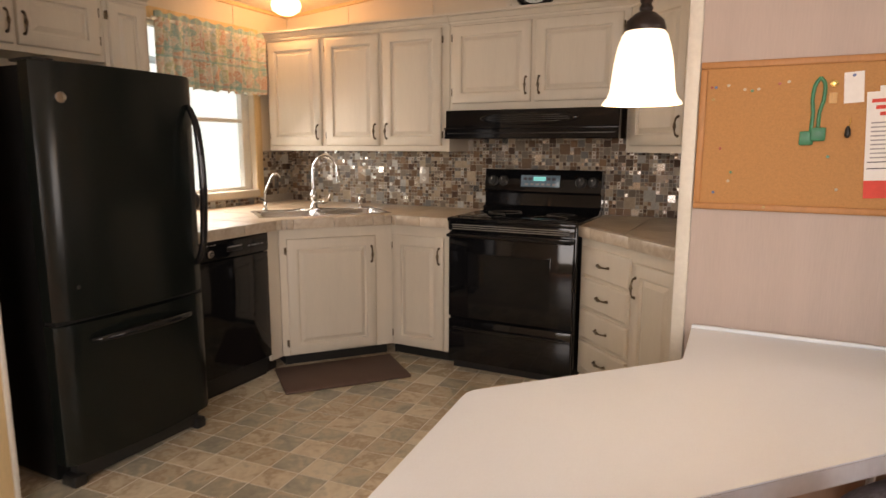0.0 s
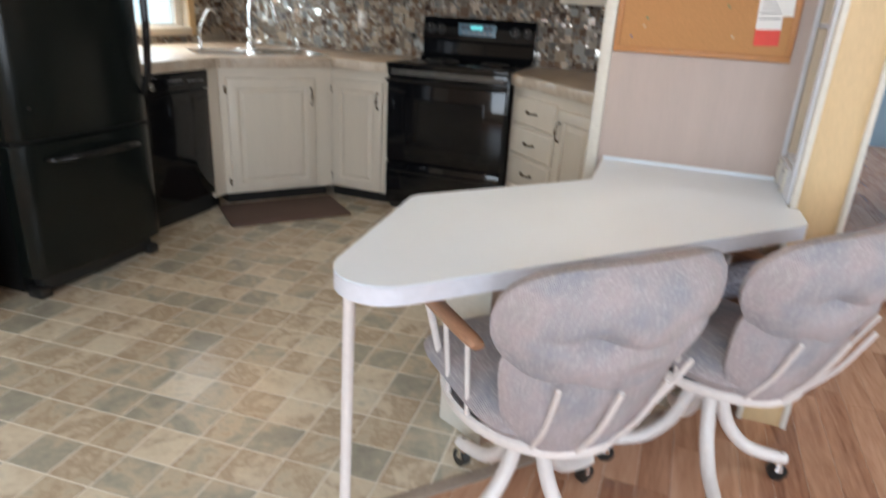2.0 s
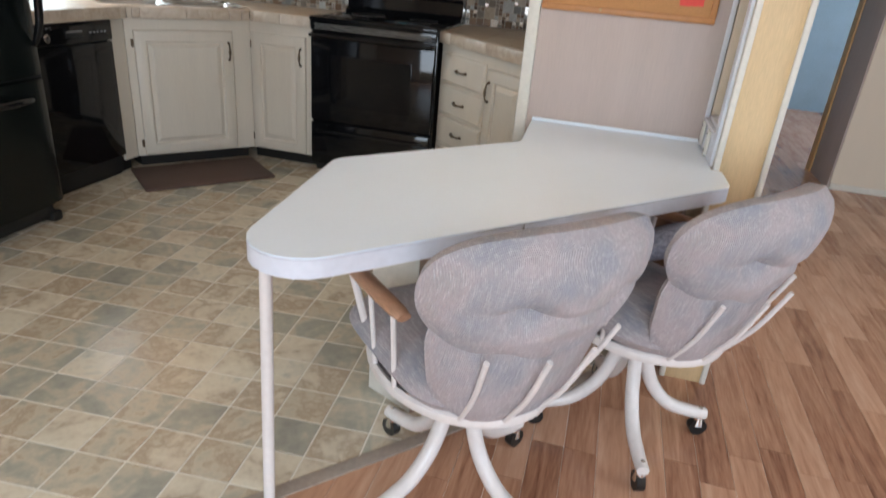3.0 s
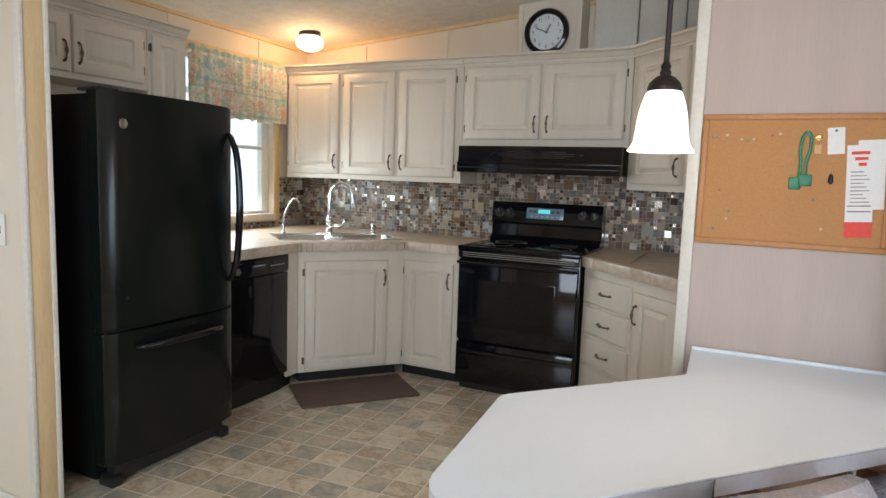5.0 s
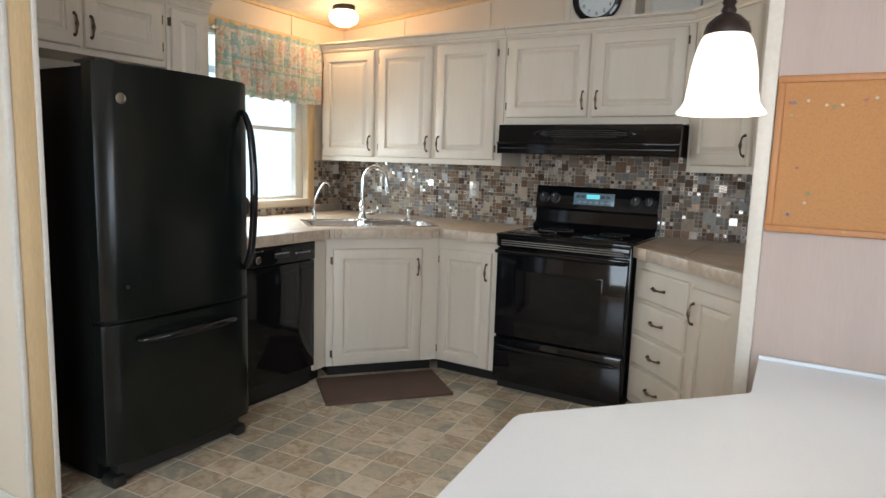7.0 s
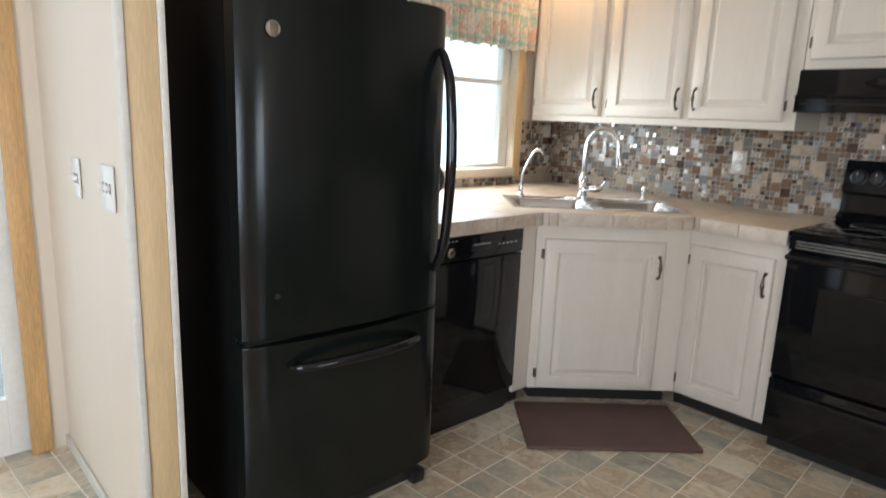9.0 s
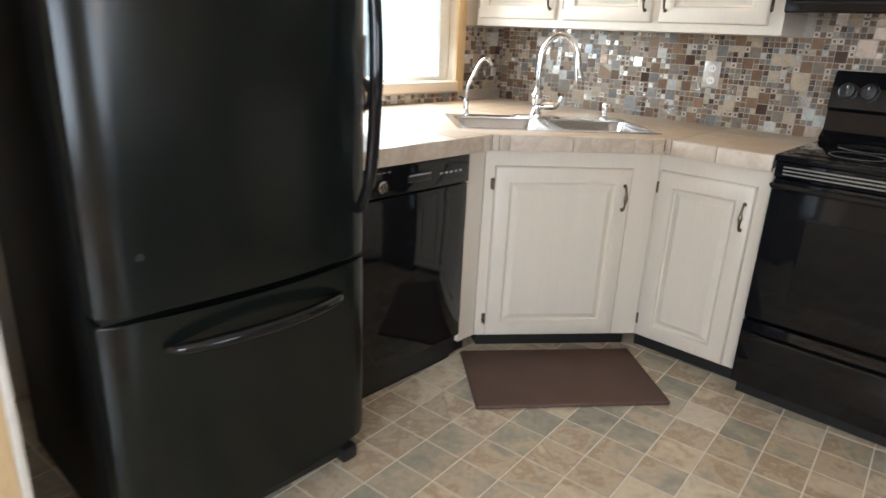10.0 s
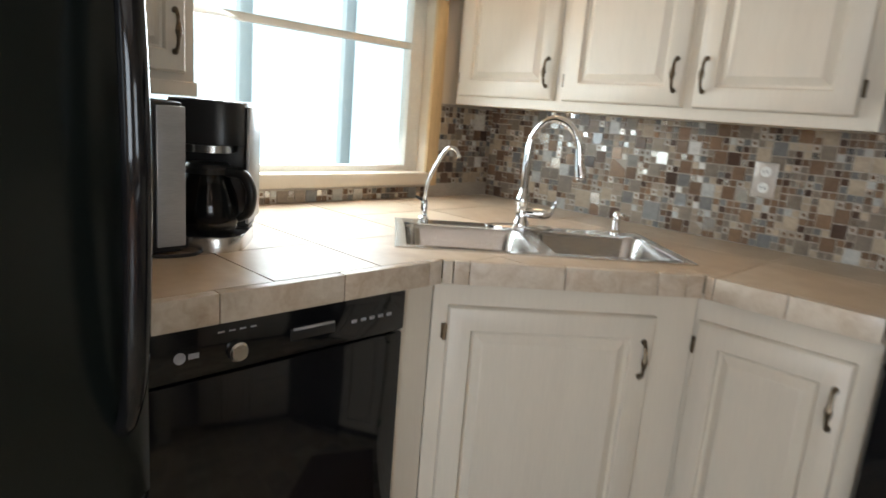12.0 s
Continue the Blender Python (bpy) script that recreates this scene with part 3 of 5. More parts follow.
def lay_counter(poly, xs, ys, parent, holes=True):
    for xa, xb in zip(xs, xs[1:]):
        for ya, yb in zip(ys, ys[1:]):
            cell = poly
            for a, b, c in ((1, 0, xa + 0.0022), (-1, 0, 0.0022 - xb), (0, 1, ya + 0.0022), (0, -1, 0.0022 - yb)):
                cell = clip_poly(cell, a, b, c)
                if len(cell) < 3:
                    break
            if len(cell) < 3 or area(cell) < 4e-4:
                continue
            bits = outside_hole(cell) if holes and len(cell) > 2 else [cell]
            bits = [b for b in bits if len(b) > 2]
            if abs(sum(area(b) for b in bits) - area(cell)) < 1e-6:
                bits = [cell]
            for bit in bits:
                part("tile", prism(bit, 0.040, 0.0475), M_CTILE, parent)


main_poly = [(WX + 0.006, 2.452), (-2.262, 2.452), (-2.262, 3.150), (-1.817, 3.692), (-1.422, 3.692), (-1.422, SY - 0.014), (WX + 0.006, SY - 0.014)]
lay_counter(main_poly, (-3.2, -2.83, -2.525, -2.2, -1.78, -1.3), (2.3, 2.415, 2.715, 2.985, 3.325, 3.69, 4.05, 4.4), ctr)


def edge_run(p, q, cuts, parent, z0=-0.012, z1=0.047, thick=0.026):
    """Upright edge tiles from p to q, cut at the given fractions."""
    p, q = Vector(p), Vector(q)
    d = (q - p).normalized()
    n = Vector((-d.y, d.x))
    ln = (q - p).length
    cuts = [0.0] + list(cuts) + [1.0]
    for a, b in zip(cuts, cuts[1:]):
        w = (b - a) * ln - 0.0018
        o = p + d * (a * ln + 0.0015)
        m = Matrix(((d.x, n.x, 0, o.x), (d.y, n.y, 0, o.y), (0, 0, 1, 0), (0, 0, 0, 1)))
        part("edge_tile", box(0, w, 0, thick, z0, z1, bev=0.003, seg=2), M_EDGE, parent, m=m)


edge_run((-2.238, 2.45), E1, (0.20, 0.59, 0.94), ctr)
edge_run(E1, E2, (0.04, 0.10, 0.46, 0.82, 0.93), ctr)
edge_run(E2, E3, (0.06, 0.50,), ctr)

rc = thing("countertop", pose(0, 0, 0.86), "tan ceramic tile corner countertop beside the stove", "countertop")
rpoly = [(-0.640, 3.712), (0.10, 2.972), (0.10, 2.66), (0.62, 2.66), (0.62, SY - 0.012), (-0.640, SY - 0.012)]
part("slab", prism(rpoly, 0, 0.042), bpy.data.materials["dark_counter_grout"], rc, "dark grout bed")
lay_counter([(-0.637, 3.735), (0.098, 3.0), (0.098, 2.662), (0.618, 2.662), (0.618, SY - 0.014), (-0.637, SY - 0.014)], (-0.7, -0.35, 0.0, 0.35, 0.7), (2.6, 2.95, 3.3, 3.65, 4.0, 4.35), rc, holes=False)
edge_run((-0.645, 3.695), (0.10, 2.95), (0.11, 0.44, 0.77), rc)

# ---- sink and taps ----
sink_m = Matrix(((sdir.x, snor.x, 0, smid.x), (sdir.y, snor.y, 0, smid.y), (0, 0, 1, 0.9075), (0, 0, 0, 1)))
sink = thing("kitchen_sink", sink_m, "double-bowl stainless steel sink set in the tile countertop", "sink")


def bowl(x0, x1, y0, y1, depth):
    """An open bowl with rounded corners: loops that shrink as they go down."""
    bm = bmesh.new()
    loops = []
    for k, z, r in ((0, 0.0, 0.05), (0.006, -0.012, 0.05), (0.016, -depth * 0.6, 0.05), (0.028, -depth + 0.03, 0.05), (0.06, -depth, 0.06)):
        pts = []
        ax, bx, ay, by = x0 + k, x1 - k, y0 + k, y1 - k
        for cx, cy, a0 in ((bx - r, by - r, 0), (ax + r, by - r, 90), (ax + r, ay + r, 180), (bx - r, ay + r, 270)):
            for i in range(6):
                a = radians(a0 + 90 * i / 5)
                pts.append(bm.verts.new((cx + r * math.cos(a), cy + r * math.sin(a), z)))
        loops.append(pts)
    for a, b in zip(loops, loops[1:]):
        for i in range(len(a)):
            bm.faces.new((a[i], a[(i + 1) % len(a)], b[(i + 1) % len(b)], b[i]))
    bm.faces.new(loops[-1])
    return bm


def rim_deck():
    bm = bmesh.new()
    xs, ys = [-SW, -SW + 0.03, -0.022, 0.022, SW - 0.03, SW], [-SD, -SD + 0.03, SD - 0.075, SD]
    grid = {(i, j): bm.verts.new((x, y, 0.004)) for i, x in enumerate(xs) for j, y in enumerate(ys)}
    for i in range(5):
        for j in range(3):
            if j == 1 and i in (1, 3):
                continue
            bm.faces.new((grid[i, j], grid[i + 1, j], grid[i + 1, j + 1], grid[i, j + 1]))
    geo = bmesh.ops.extrude_face_region(bm, geom=list(bm.faces))
    bmesh.ops.translate(bm, verts=[v for v in geo["geom"] if isinstance(v, bmesh.types.BMVert)], vec=(0, 0, -0.006))
    return bm


part("rim", rim_deck(), M_STEEL, sink, "brushed steel rim")
for x0, x1 in ((-SW + 0.028, -0.020), (0.020, SW - 0.028)):
    b = part("bowl", bowl(x0, x1, -SD + 0.028, SD - 0.073, 0.17), M_STEEL, sink)
    part("drain", lathe([(0.045, 0.0), (0.045, 0.004), (0.038, 0.005), (0.02, 0.002)], 24, ((x0 + x1) / 2, -0.02, -0.169)), M_CHROME, b, "chrome drain")
tapm = sink_m @ pose(0.0, SD - 0.036, 0.004)
tap = thing("faucet", tapm, "chrome gooseneck pull-down kitchen faucet", "faucet")
part("base_plate", lathe([(0.115, 0), (0.115, 0.004), (0.10, 0.008), (0.02, 0.010)], 36), M_CHROME, tap)
tap.children[0].scale = (1, 0.28, 1)
part("body", lathe([(0.026, 0.004), (0.026, 0.02), (0.019, 0.03), (0.020, 0.07), (0.024, 0.08), (0.024, 0.10), (0.017, 0.11), (0.014, 0.13)], 24), M_CHROME, tap)
part("spout", tube([(0, 0, 0.11), (0, 0.0, 0.22), (0.012, -0.005, 0.30), (0.055, -0.03, 0.35), (0.105, -0.06, 0.34), (0.135, -0.08, 0.29), (0.142, -0.085, 0.245)], 0.0125, 14), M_CHROME, tap)
part("spray_head", tube([(0.142, -0.085, 0.255), (0.146, -0.088, 0.22), (0.153, -0.092, 0.185), (0.156, -0.094, 0.175)], [0.014, 0.016, 0.021, 0.017], 16), M_CHROME, tap)
part("lever", tube([(0.015, -0.008, 0.052), (0.032, -0.014, 0.052), (0.062, -0.026, 0.053), (0.078, -0.031, 0.056), (0.092, -0.035, 0.074), (0.098, -0.037, 0.098)], [0.015, 0.018, 0.019, 0.014, 0.006, 0.005], 14), M_CHROME, tap)
ft = thing("filter_tap", sink_m @ pose(-0.318, SD - 0.036, 0.004), "slim chrome drinking water tap with black lever", "faucet")
part("body", lathe([(0.016, 0), (0.016, 0.012), (0.011, 0.018), (0.011, 0.06), (0.008, 0.07)], 18), M_CHROME, ft)
part("spout", tube([(0, 0, 0.06), (0.004, -0.004, 0.12), (0.03, -0.02, 0.19), (0.055, -0.038, 0.235), (0.078, -0.052, 0.240), (0.092, -0.06, 0.215)], 0.0065, 10), M_CHROME, ft)
part("lever", tube([(0, 0, 0.066), (-0.03, 0.01, 0.078)], [0.006, 0.004], 8, n=1), M_BLKPL, ft, "black lever")
sp = thing("side_sprayer", sink_m @ pose(0.318, SD - 0.036, 0.004), "short chrome soap dispenser on the sink deck", "soap dispenser")
part("body", lathe([(0.018, 0), (0.018, 0.006), (0.010, 0.014), (0.012, 0.04), (0.014, 0.05), (0.012, 0.068), (0.006, 0.075)], 18), M_CHROME, sp)
part("nozzle", tube([(0, 0, 0.065), (0.01, -0.025, 0.068), (0.014, -0.035, 0.06)], 0.005, 8), M_CHROME, sp)

# ---- refrigerator ----
FRX, FY0, FY1, FT = -2.055, 1.704, 2.404, 1.624
fr = thing("refrigerator", pose(FRX, FY0, 0, 0, 0, 90), "black bottom-freezer refrigerator with textured doors and curved top", "refrigerator")
FW = FY1 - FY0
part("body", box(0.004, FW - 0.004, 0.085, 0.70, 0.03, FT - 0.015, bev=0.006), M_SIDE, fr)


def bowed(z0, z1, bulge=0.040, thick=0.075):
    """A door that bows forward, with rounded upright edges."""
    n, front = 22, []
    for i in range(n + 1):
        u = i / n
        x = FW * u
        y = -bulge * (1 - (2 * u - 1) ** 2)
        e = min(x, FW - x)
        if e < 0.018:
            y += 0.018 * (1 - math.sqrt(max(0, 1 - (1 - e / 0.018) ** 2)))
        front.append((x, y))
    return prism(front + [(FW, thick), (0, thick)], z0, z1, bev=0.007, seg=3)


for nm, z0, z1 in (("upper_door", 0.676, FT), ("freezer_drawer", 0.105, 0.659)):
    d = part(nm, bowed(z0, z1), M_FRIDGE, fr)
    if nm == "upper_door":
        hx = FW - 0.045
        part("handle", tube([(hx, -0.012, 1.50), (hx, -0.035, 1.47), (hx, -0.066, 1.38), (hx, -0.082, 1.16), (hx, -0.066, 0.92), (hx, -0.035, 0.83), (hx, -0.012, 0.80)], [0.012, 0.014, 0.016, 0.017, 0.016, 0.014, 0.012], 12), M_BLACK, d, "gloss black bow handle")
        part("badge", lathe([(0.020, 0), (0.020, 0.003), (0.015, 0.004), (0.004, 0.004)], 24), M_CHROME, d, "round silver badge", pose(0.085, -0.020, 1.498, 90))
        part("lock", lathe([(0.008, 0), (0.008, 0.002), (0.004, 0.003)], 16), M_BLKPL, d, "", pose(0.088, -0.0205, 0.800, 90))
    else:
        part("handle", tube([(0.12, -0.030, 0.588), (0.15, -0.060, 0.591), (0.24, -0.092, 0.598), (FW / 2, -0.105, 0.601), (FW - 0.24, -0.092, 0.598), (FW - 0.15, -0.060, 0.591), (FW - 0.12, -0.030, 0.588)], [0.010, 0.014, 0.016, 0.016, 0.016, 0.014, 0.010], 12), M_BLACK, d, "gloss black curved handle")
part("seam", box(0.01, FW - 0.01, 0.012, 0.06, 0.658, 0.677), M_TOE, fr)
part("gasket", box(0.012, FW - 0.012, 0.075, 0.086, 0.11, FT - 0.02), M_TOE, fr)
part("kick_plate", box(0.05, FW - 0.05, 0.03, 0.08, 0.02, 0.10, bev=0.004), M_BLKPL, fr)
for x in (0.05, FW - 0.05):
    part("foot", box(x - 0.028, x + 0.028, 0.012, 0.10, 0.0, 0.05, bev=0.010), M_BLKPL, fr)
part("hinge_cover", box(0.02, 0.10, 0.02, 0.16, FT, FT + 0.012, bev=0.004), M_BLKPL, fr)

# ---- dishwasher ----
dwsh = thing("dishwasher", pose(-2.268, 2.470, 0, 0, 0, 90), "black built-in dishwasher under the countertop", "dishwasher")
part("body", box(0.004, 0.597, 0.03, 0.58, 0.02, 0.855), M_BLKPL, dwsh)
part("door_panel", box(0.002, 0.598, 0.0, 0.028, 0.115, 0.735, bev=0.004), M_BLACK, dwsh)
cp = part("control_panel", box(0.002, 0.598, -0.006, 0.028, 0.742, 0.845, bev=0.006), M_BLACK, dwsh)
part("dial", lathe([(0.020, 0), (0.020, 0.012), (0.016, 0.016), (0.003, 0.016)], 24), M_STEEL, cp, "silver dial", pose(0.168, -0.006, 0.780, 90))
part("grip_recess", box(0.285, 0.395, -0.010, -0.004, 0.775, 0.80, bev=0.003), M_BLKPL, cp)
part("grip_edge", box(0.29, 0.39, -0.0125, -0.009, 0.797, 0.803, bev=0.001), M_GREY, cp)
part("logo", lathe([(0.011, 0), (0.011, 0.001), (0.005, 0.001)], 20), M_GREY, cp, "round grey mark", pose(0.058, -0.0065, 0.788, 90))
part("logo_bar", box(0.074, 0.094, -0.0072, -0.0062, 0.783, 0.793), M_GREY, cp)
for i in range(5):
    part("button", box(0.44 + i * 0.025, 0.455 + i * 0.025, -0.0075, -0.0055, 0.785, 0.793, bev=0.001), M_GREY, cp)
for i in range(4):
    part("mark", box(0.13 + i * 0.022, 0.143 + i * 0.022, -0.0068, -0.0058, 0.822, 0.825), M_GREY, cp)
part("toe_panel", box(0.01, 0.59, 0.04, 0.06, 0.0, 0.11), M_TOE, dwsh)

# ---- stove and hood ----
SX0, SX1, SFY = -1.406, -0.646, 3.650
SWD = SX1 - SX0
st = thing("stove", pose(SX0, SFY, 0), "black freestanding electric range with glass cooktop", "stove")
part("body", box(0.0, SWD, 0.03, 0.60, 0.04, 0.895, bev=0.004), M_BLACK, st)
part("cooktop", box(-0.003, SWD + 0.003, -0.012, 0.60, 0.895, 0.918, bev=0.006), M_BLACK, st)
part("cooktop_glass", box(0.035, SWD - 0.035, 0.05, 0.535, 0.9185, 0.9215, bev=0.001), M_BGLASS, st, "smooth black glass cooktop")
od = part("oven_door", box(0.004, SWD - 0.004, -0.005, 0.03, 0.325, 0.835, bev=0.008), M_BLACK, st)
part("oven_window", rings_panel(0.50, 0.30, [(0, 0.0), (0, -0.002), (0.004, -0.0035), (0.01, -0.0035)]), M_BGLASS, od, "", pose(0.128, -0.005, 0.42))
part("handle", tube([(0.018, -0.004, 0.815), (0.022, -0.034, 0.818), (0.06, -0.042, 0.818), (SWD / 2, -0.044, 0.818), (SWD - 0.06, -0.042, 0.818), (SWD - 0.022, -0.034, 0.818), (SWD - 0.018, -0.004, 0.815)], 0.016, 12, flat=0.7), M_BLACK, od, "black bar handle")
vt = part("vent_strip", box(0.004, SWD - 0.004, -0.004, 0.03, 0.842, 0.893, bev=0.003), M_BLACK, st)
for i in range(3):
    part("slot", box(0.03, SWD - 0.03, -0.0065, -0.003, 0.851 + i * 0.012, 0.856 + i * 0.012), M_SWDARK, vt)
wd = part("warming_drawer", box(0.004, SWD - 0.004, -0.005, 0.03, 0.055, 0.312, bev=0.008), M_BLACK, st)
part("handle", tube([(0.055, -0.004, 0.262), (0.075, -0.020, 0.262), (SWD / 2, -0.026, 0.262), (SWD - 0.075, -0.020, 0.262), (SWD - 0.055, -0.004, 0.262)], [0.008, 0.011, 0.011, 0.011, 0.008], 10), M_BLACK, wd, "black recessed grip")
part("base", box(0.02, SWD - 0.02, 0.04, 0.55, 0.0, 0.05), M_TOE, st)
bp = bmesh.new()
prof = [(0.600, 0.918), (0.520, 0.918), (0.515, 0.935), (0.555, 0.955), (0.560, 1.03), (0.540, 1.045), (0.560, 1.165), (0.575, 1.182), (0.610, 1.182), (0.630, 0.918)]
ends = [[bp.verts.new((x, y, z)) for y, z in prof] for x in (-0.002, SWD + 0.002)]
bp.faces.new(ends[0][::-1])
bp.faces.new(ends[1])
for i in range(len(prof)):
    bp.faces.new((ends[0][i], ends[0][(i + 1) % len(prof)], ends[1][(i + 1) % len(prof)], ends[1][i]))
bg = part("backguard", bp, M_BLACK, st, "gloss black control backguard")
def on_guard(x, z, lift=0.0):
    return pose(x, 0.540 + (z - 1.045) * 0.1667 - lift, z, 80.5)
M_PANEL = mat("blue_grey_control_panel", (0.16, 0.26, 0.33), 0.15, vary=0.1)
part("display", box(-0.128, 0.128, -0.036, 0.038, 0.0, 0.003, bev=0.001), M_PANEL, bg, "", on_guard(0.375, 1.11))
part("clock_display", box(-0.045, 0.035, 0.002, 0.028, 0.0032, 0.005), M_DISPLAY, bg, "pale cyan lit display", on_guard(0.375, 1.11))
for x in (-0.10, -0.068, 0.055, 0.088):
    part("symbol", box(x - 0.012, x + 0.012, 0.006, 0.022, 0.003, 0.0042, bev=0.0005), M_INK, bg, "", on_guard(0.375, 1.11))
for i in range(6):
    part("button", box(-0.10 + i * 0.036, -0.078 + i * 0.036, -0.026, -0.014, 0.003, 0.0045, bev=0.0005), M_GREY, bg, "", on_guard(0.375, 1.11))
for x in (0.055, 0.125, SWD - 0.125, SWD - 0.050):
    k = part("knob", lathe([(0.034, 0), (0.034, 0.005), (0.026, 0.009), (0.024, 0.026), (0.004, 0.028)], 24), M_BLKPL, bg, "", on_guard(x, 1.108))
    part("pointer", box(-0.004, 0.004, -0.018, 0.018, 0.026, 0.036, bev=0.002), M_BLKPL, k)
    part("mark", box(-0.0015, 0.0015, 0.006, 0.017, 0.0362, 0.037), M_PAPER, k)
for cx, cy, r in ((0.20, 0.17, 0.085), (0.20, 0.40, 0.105), (0.56, 0.17, 0.105), (0.56, 0.40, 0.085)):
    part("burner_ring", lathe([(r, 0.0), (r, 0.0006), (r - 0.004, 0.0007), (r - 0.003, 0.0002)], 40, (cx, cy, 0.9215), caps=False), M_SWDARK, st)

HX0, HX1 = -1.540, -0.488
hd = thing("range_hood", pose(HX0, 3.865, 1.372), "black under-cabinet range hood with vent grille", "range hood")
HW = HX1 - HX0
bm = bmesh.new()
prof = [(0.0, 0.005), (0.002, 0.060), (0.016, 0.066), (0.020, 0.170), (0.43, 0.170), (0.43, 0.0), (0.006, 0.0)]
ends = [[bm.verts.new((x, y, z)) for y, z in prof] for x in (0, HW)]
bm.faces.new(ends[0][::-1])
bm.faces.new(ends[1])
for i in range(len(prof)):
    bm.faces.new((ends[0][i], ends[0][(i + 1) % len(prof)], ends[1][(i + 1) % len(prof)], ends[1][i]))
part("shell", bm, M_BLACK, hd)
gr = part("grille", lathe([(0.295, 0), (0.295, 0.006), (0.285, 0.010), (0.268, 0.010), (0.262, 0.004), (0.02, 0.004)], 56), M_BLACK, hd, "oval vent grille", pose(HW / 2, 0.019, 0.118, 90))
gr.scale = (1, 0.13, 1)
for i in range(4):
    ww = 0.25 * math.sqrt(1 - ((i - 1.5) / 2.3) ** 2)
    part("slat", box(HW / 2 - ww, HW / 2 + ww, 0.008, 0.014, 0.099 + i * 0.0115, 0.103 + i * 0.0115, bev=0.001), M_BLKPL, hd)
part("ledge", box(0.0, HW, -0.012, 0.010, 0.056, 0.068, bev=0.004), M_BLACK, hd)
part("trim_line", box(0.02, HW - 0.02, -0.003, 0.004, 0.030, 0.036, bev=0.001), M_BLKPL, hd)

# ---- floor mat ----
mx = Vector((-1.98, 2.845))
mat_ob = thing("floor_mat", pose(mx.x, mx.y, 0, 0, 0, ang), "brown foam anti-fatigue kitchen mat before the sink", "mat")
part("pad", box(0, 0.722, 0, 0.415, 0.0, 0.018, bev=0.012, seg=3), M_MAT, mat_ob)

# ---- window, casing, valance ----
w1 = thing("window_1", pose(WX, win_y0, win_z0, 0, 0, 90), "white single-hung window over the counter with tan casing", "window", kind="structure")
WW, WH = win_y1 - win_y0, win_z1 - win_z0
part("casing", box(WW, WW + 0.065, -0.014, 0.0, -0.05, WH + 0.07, bev=0.004), M_OAKP, w1, "tan wooden casing")
part("casing", box(-0.065, 0.0, -0.014, 0.0, -0.05, WH + 0.07, bev=0.004), M_OAKP, w1)
part("casing", box(0.0, WW, -0.014, 0.0, WH, WH + 0.07, bev=0.004), M_OAKP, w1)
part("sill", box(-0.065, WW - 0.002, -0.035, 0.044, -0.042, 0.007, bev=0.005), M_CREAM, w1, "cream window sill")
for x0, x1, z0, z1 in ((0, 0.035, 0.004, WH), (WW - 0.070, WW, 0.004, WH), (0.035, WW - 0.070, 0.004, 0.03), (0.035, WW - 0.035, WH - 0.03, WH)):
    part("window_frame", box(x0, x1, 0.045, 0.095, z0, z1, bev=0.004), M_WINFRAME, w1)
part("meeting_rail", box(0.035, WW - 0.035, 0.050, 0.085, 0.486, 0.512, bev=0.004), M_WINFRAME, w1)
for z0, z1, y in ((0.03, 0.486, 0.062), (0.512, WH - 0.03, 0.072)):
    p = part("pane", box(0.035, WW - 0.035, y, y + 0.004, z0, z1), M_GLASS, w1)
    p.visible_shadow = False
# porch seen through the window; the backdrop glows by itself in place of daylight
M_PORCH = glow("glowing_porch_white", (0.80, 0.95, 1.0), 0.92)
bk = tagged(part("backdrop", box(-6.02, -6.0, -4.0, 45.0, -0.5, 9.0), M_PORCH), "glowing white backdrop standing in for the sunlit porch outside the window", "backdrop", kind="structure")
M_PFRAME = mat("pale_blue_porch_frame", (0.62, 0.76, 0.82), 0.5, vary=0.03)
porch = thing("porch_door", pose(-4.6, 3.9, 0, 0, 0, 90), "pale blue framed screen door on the porch", "door")
for x0, x1, z0, z1 in ((-0.05, 0.03, 0, 2.6), (0.66, 0.74, 0, 2.6), (0.03, 0.66, 2.04, 2.10)):
    part("frame", box(x0, x1, 0, 0.05, z0, z1, bev=0.005), M_PFRAME, porch)
for y in (6.4,):
    pp = thing("porch_post", pose(-4.6, y, 0), "pale blue painted porch post", "post", "porch posts")
    part("post", box(-0.03, 0.03, -0.05, 0.05, 0, 2.3, bev=0.005), M_PFRAME, pp)
pf = setting("ground", box(-30, WX - 0.14, -30, 40, -0.5, -0.08), mat("porch_concrete", (0.5, 0.5, 0.48), 0.8), "pale concrete porch and ground outside", "ground")

M_VAL = bpy.data.materials.new("floral_valance_cloth")
M_VAL.use_nodes = True
t = M_VAL.node_tree
b = t.nodes["Principled BSDF"]
b.inputs["Roughness"].default_value = 0.9
co, vor, nz, rp, mx1, st1, rp2 = (t.nodes.new(n) for n in ("ShaderNodeTexCoord", "ShaderNodeTexVoronoi", "ShaderNodeTexNoise", "ShaderNodeValToRGB", "ShaderNodeMixRGB", "ShaderNodeSeparateXYZ", "ShaderNodeValToRGB"))
vor.inputs["Scale"].default_value, nz.inputs["Scale"].default_value, nz.inputs["Detail"].default_value = 16, 42, 5
t.links.new(co.outputs["Object"], vor.inputs["Vector"])
t.links.new(co.outputs["Object"], nz.inputs["Vector"])
cr = rp.color_ramp.elements
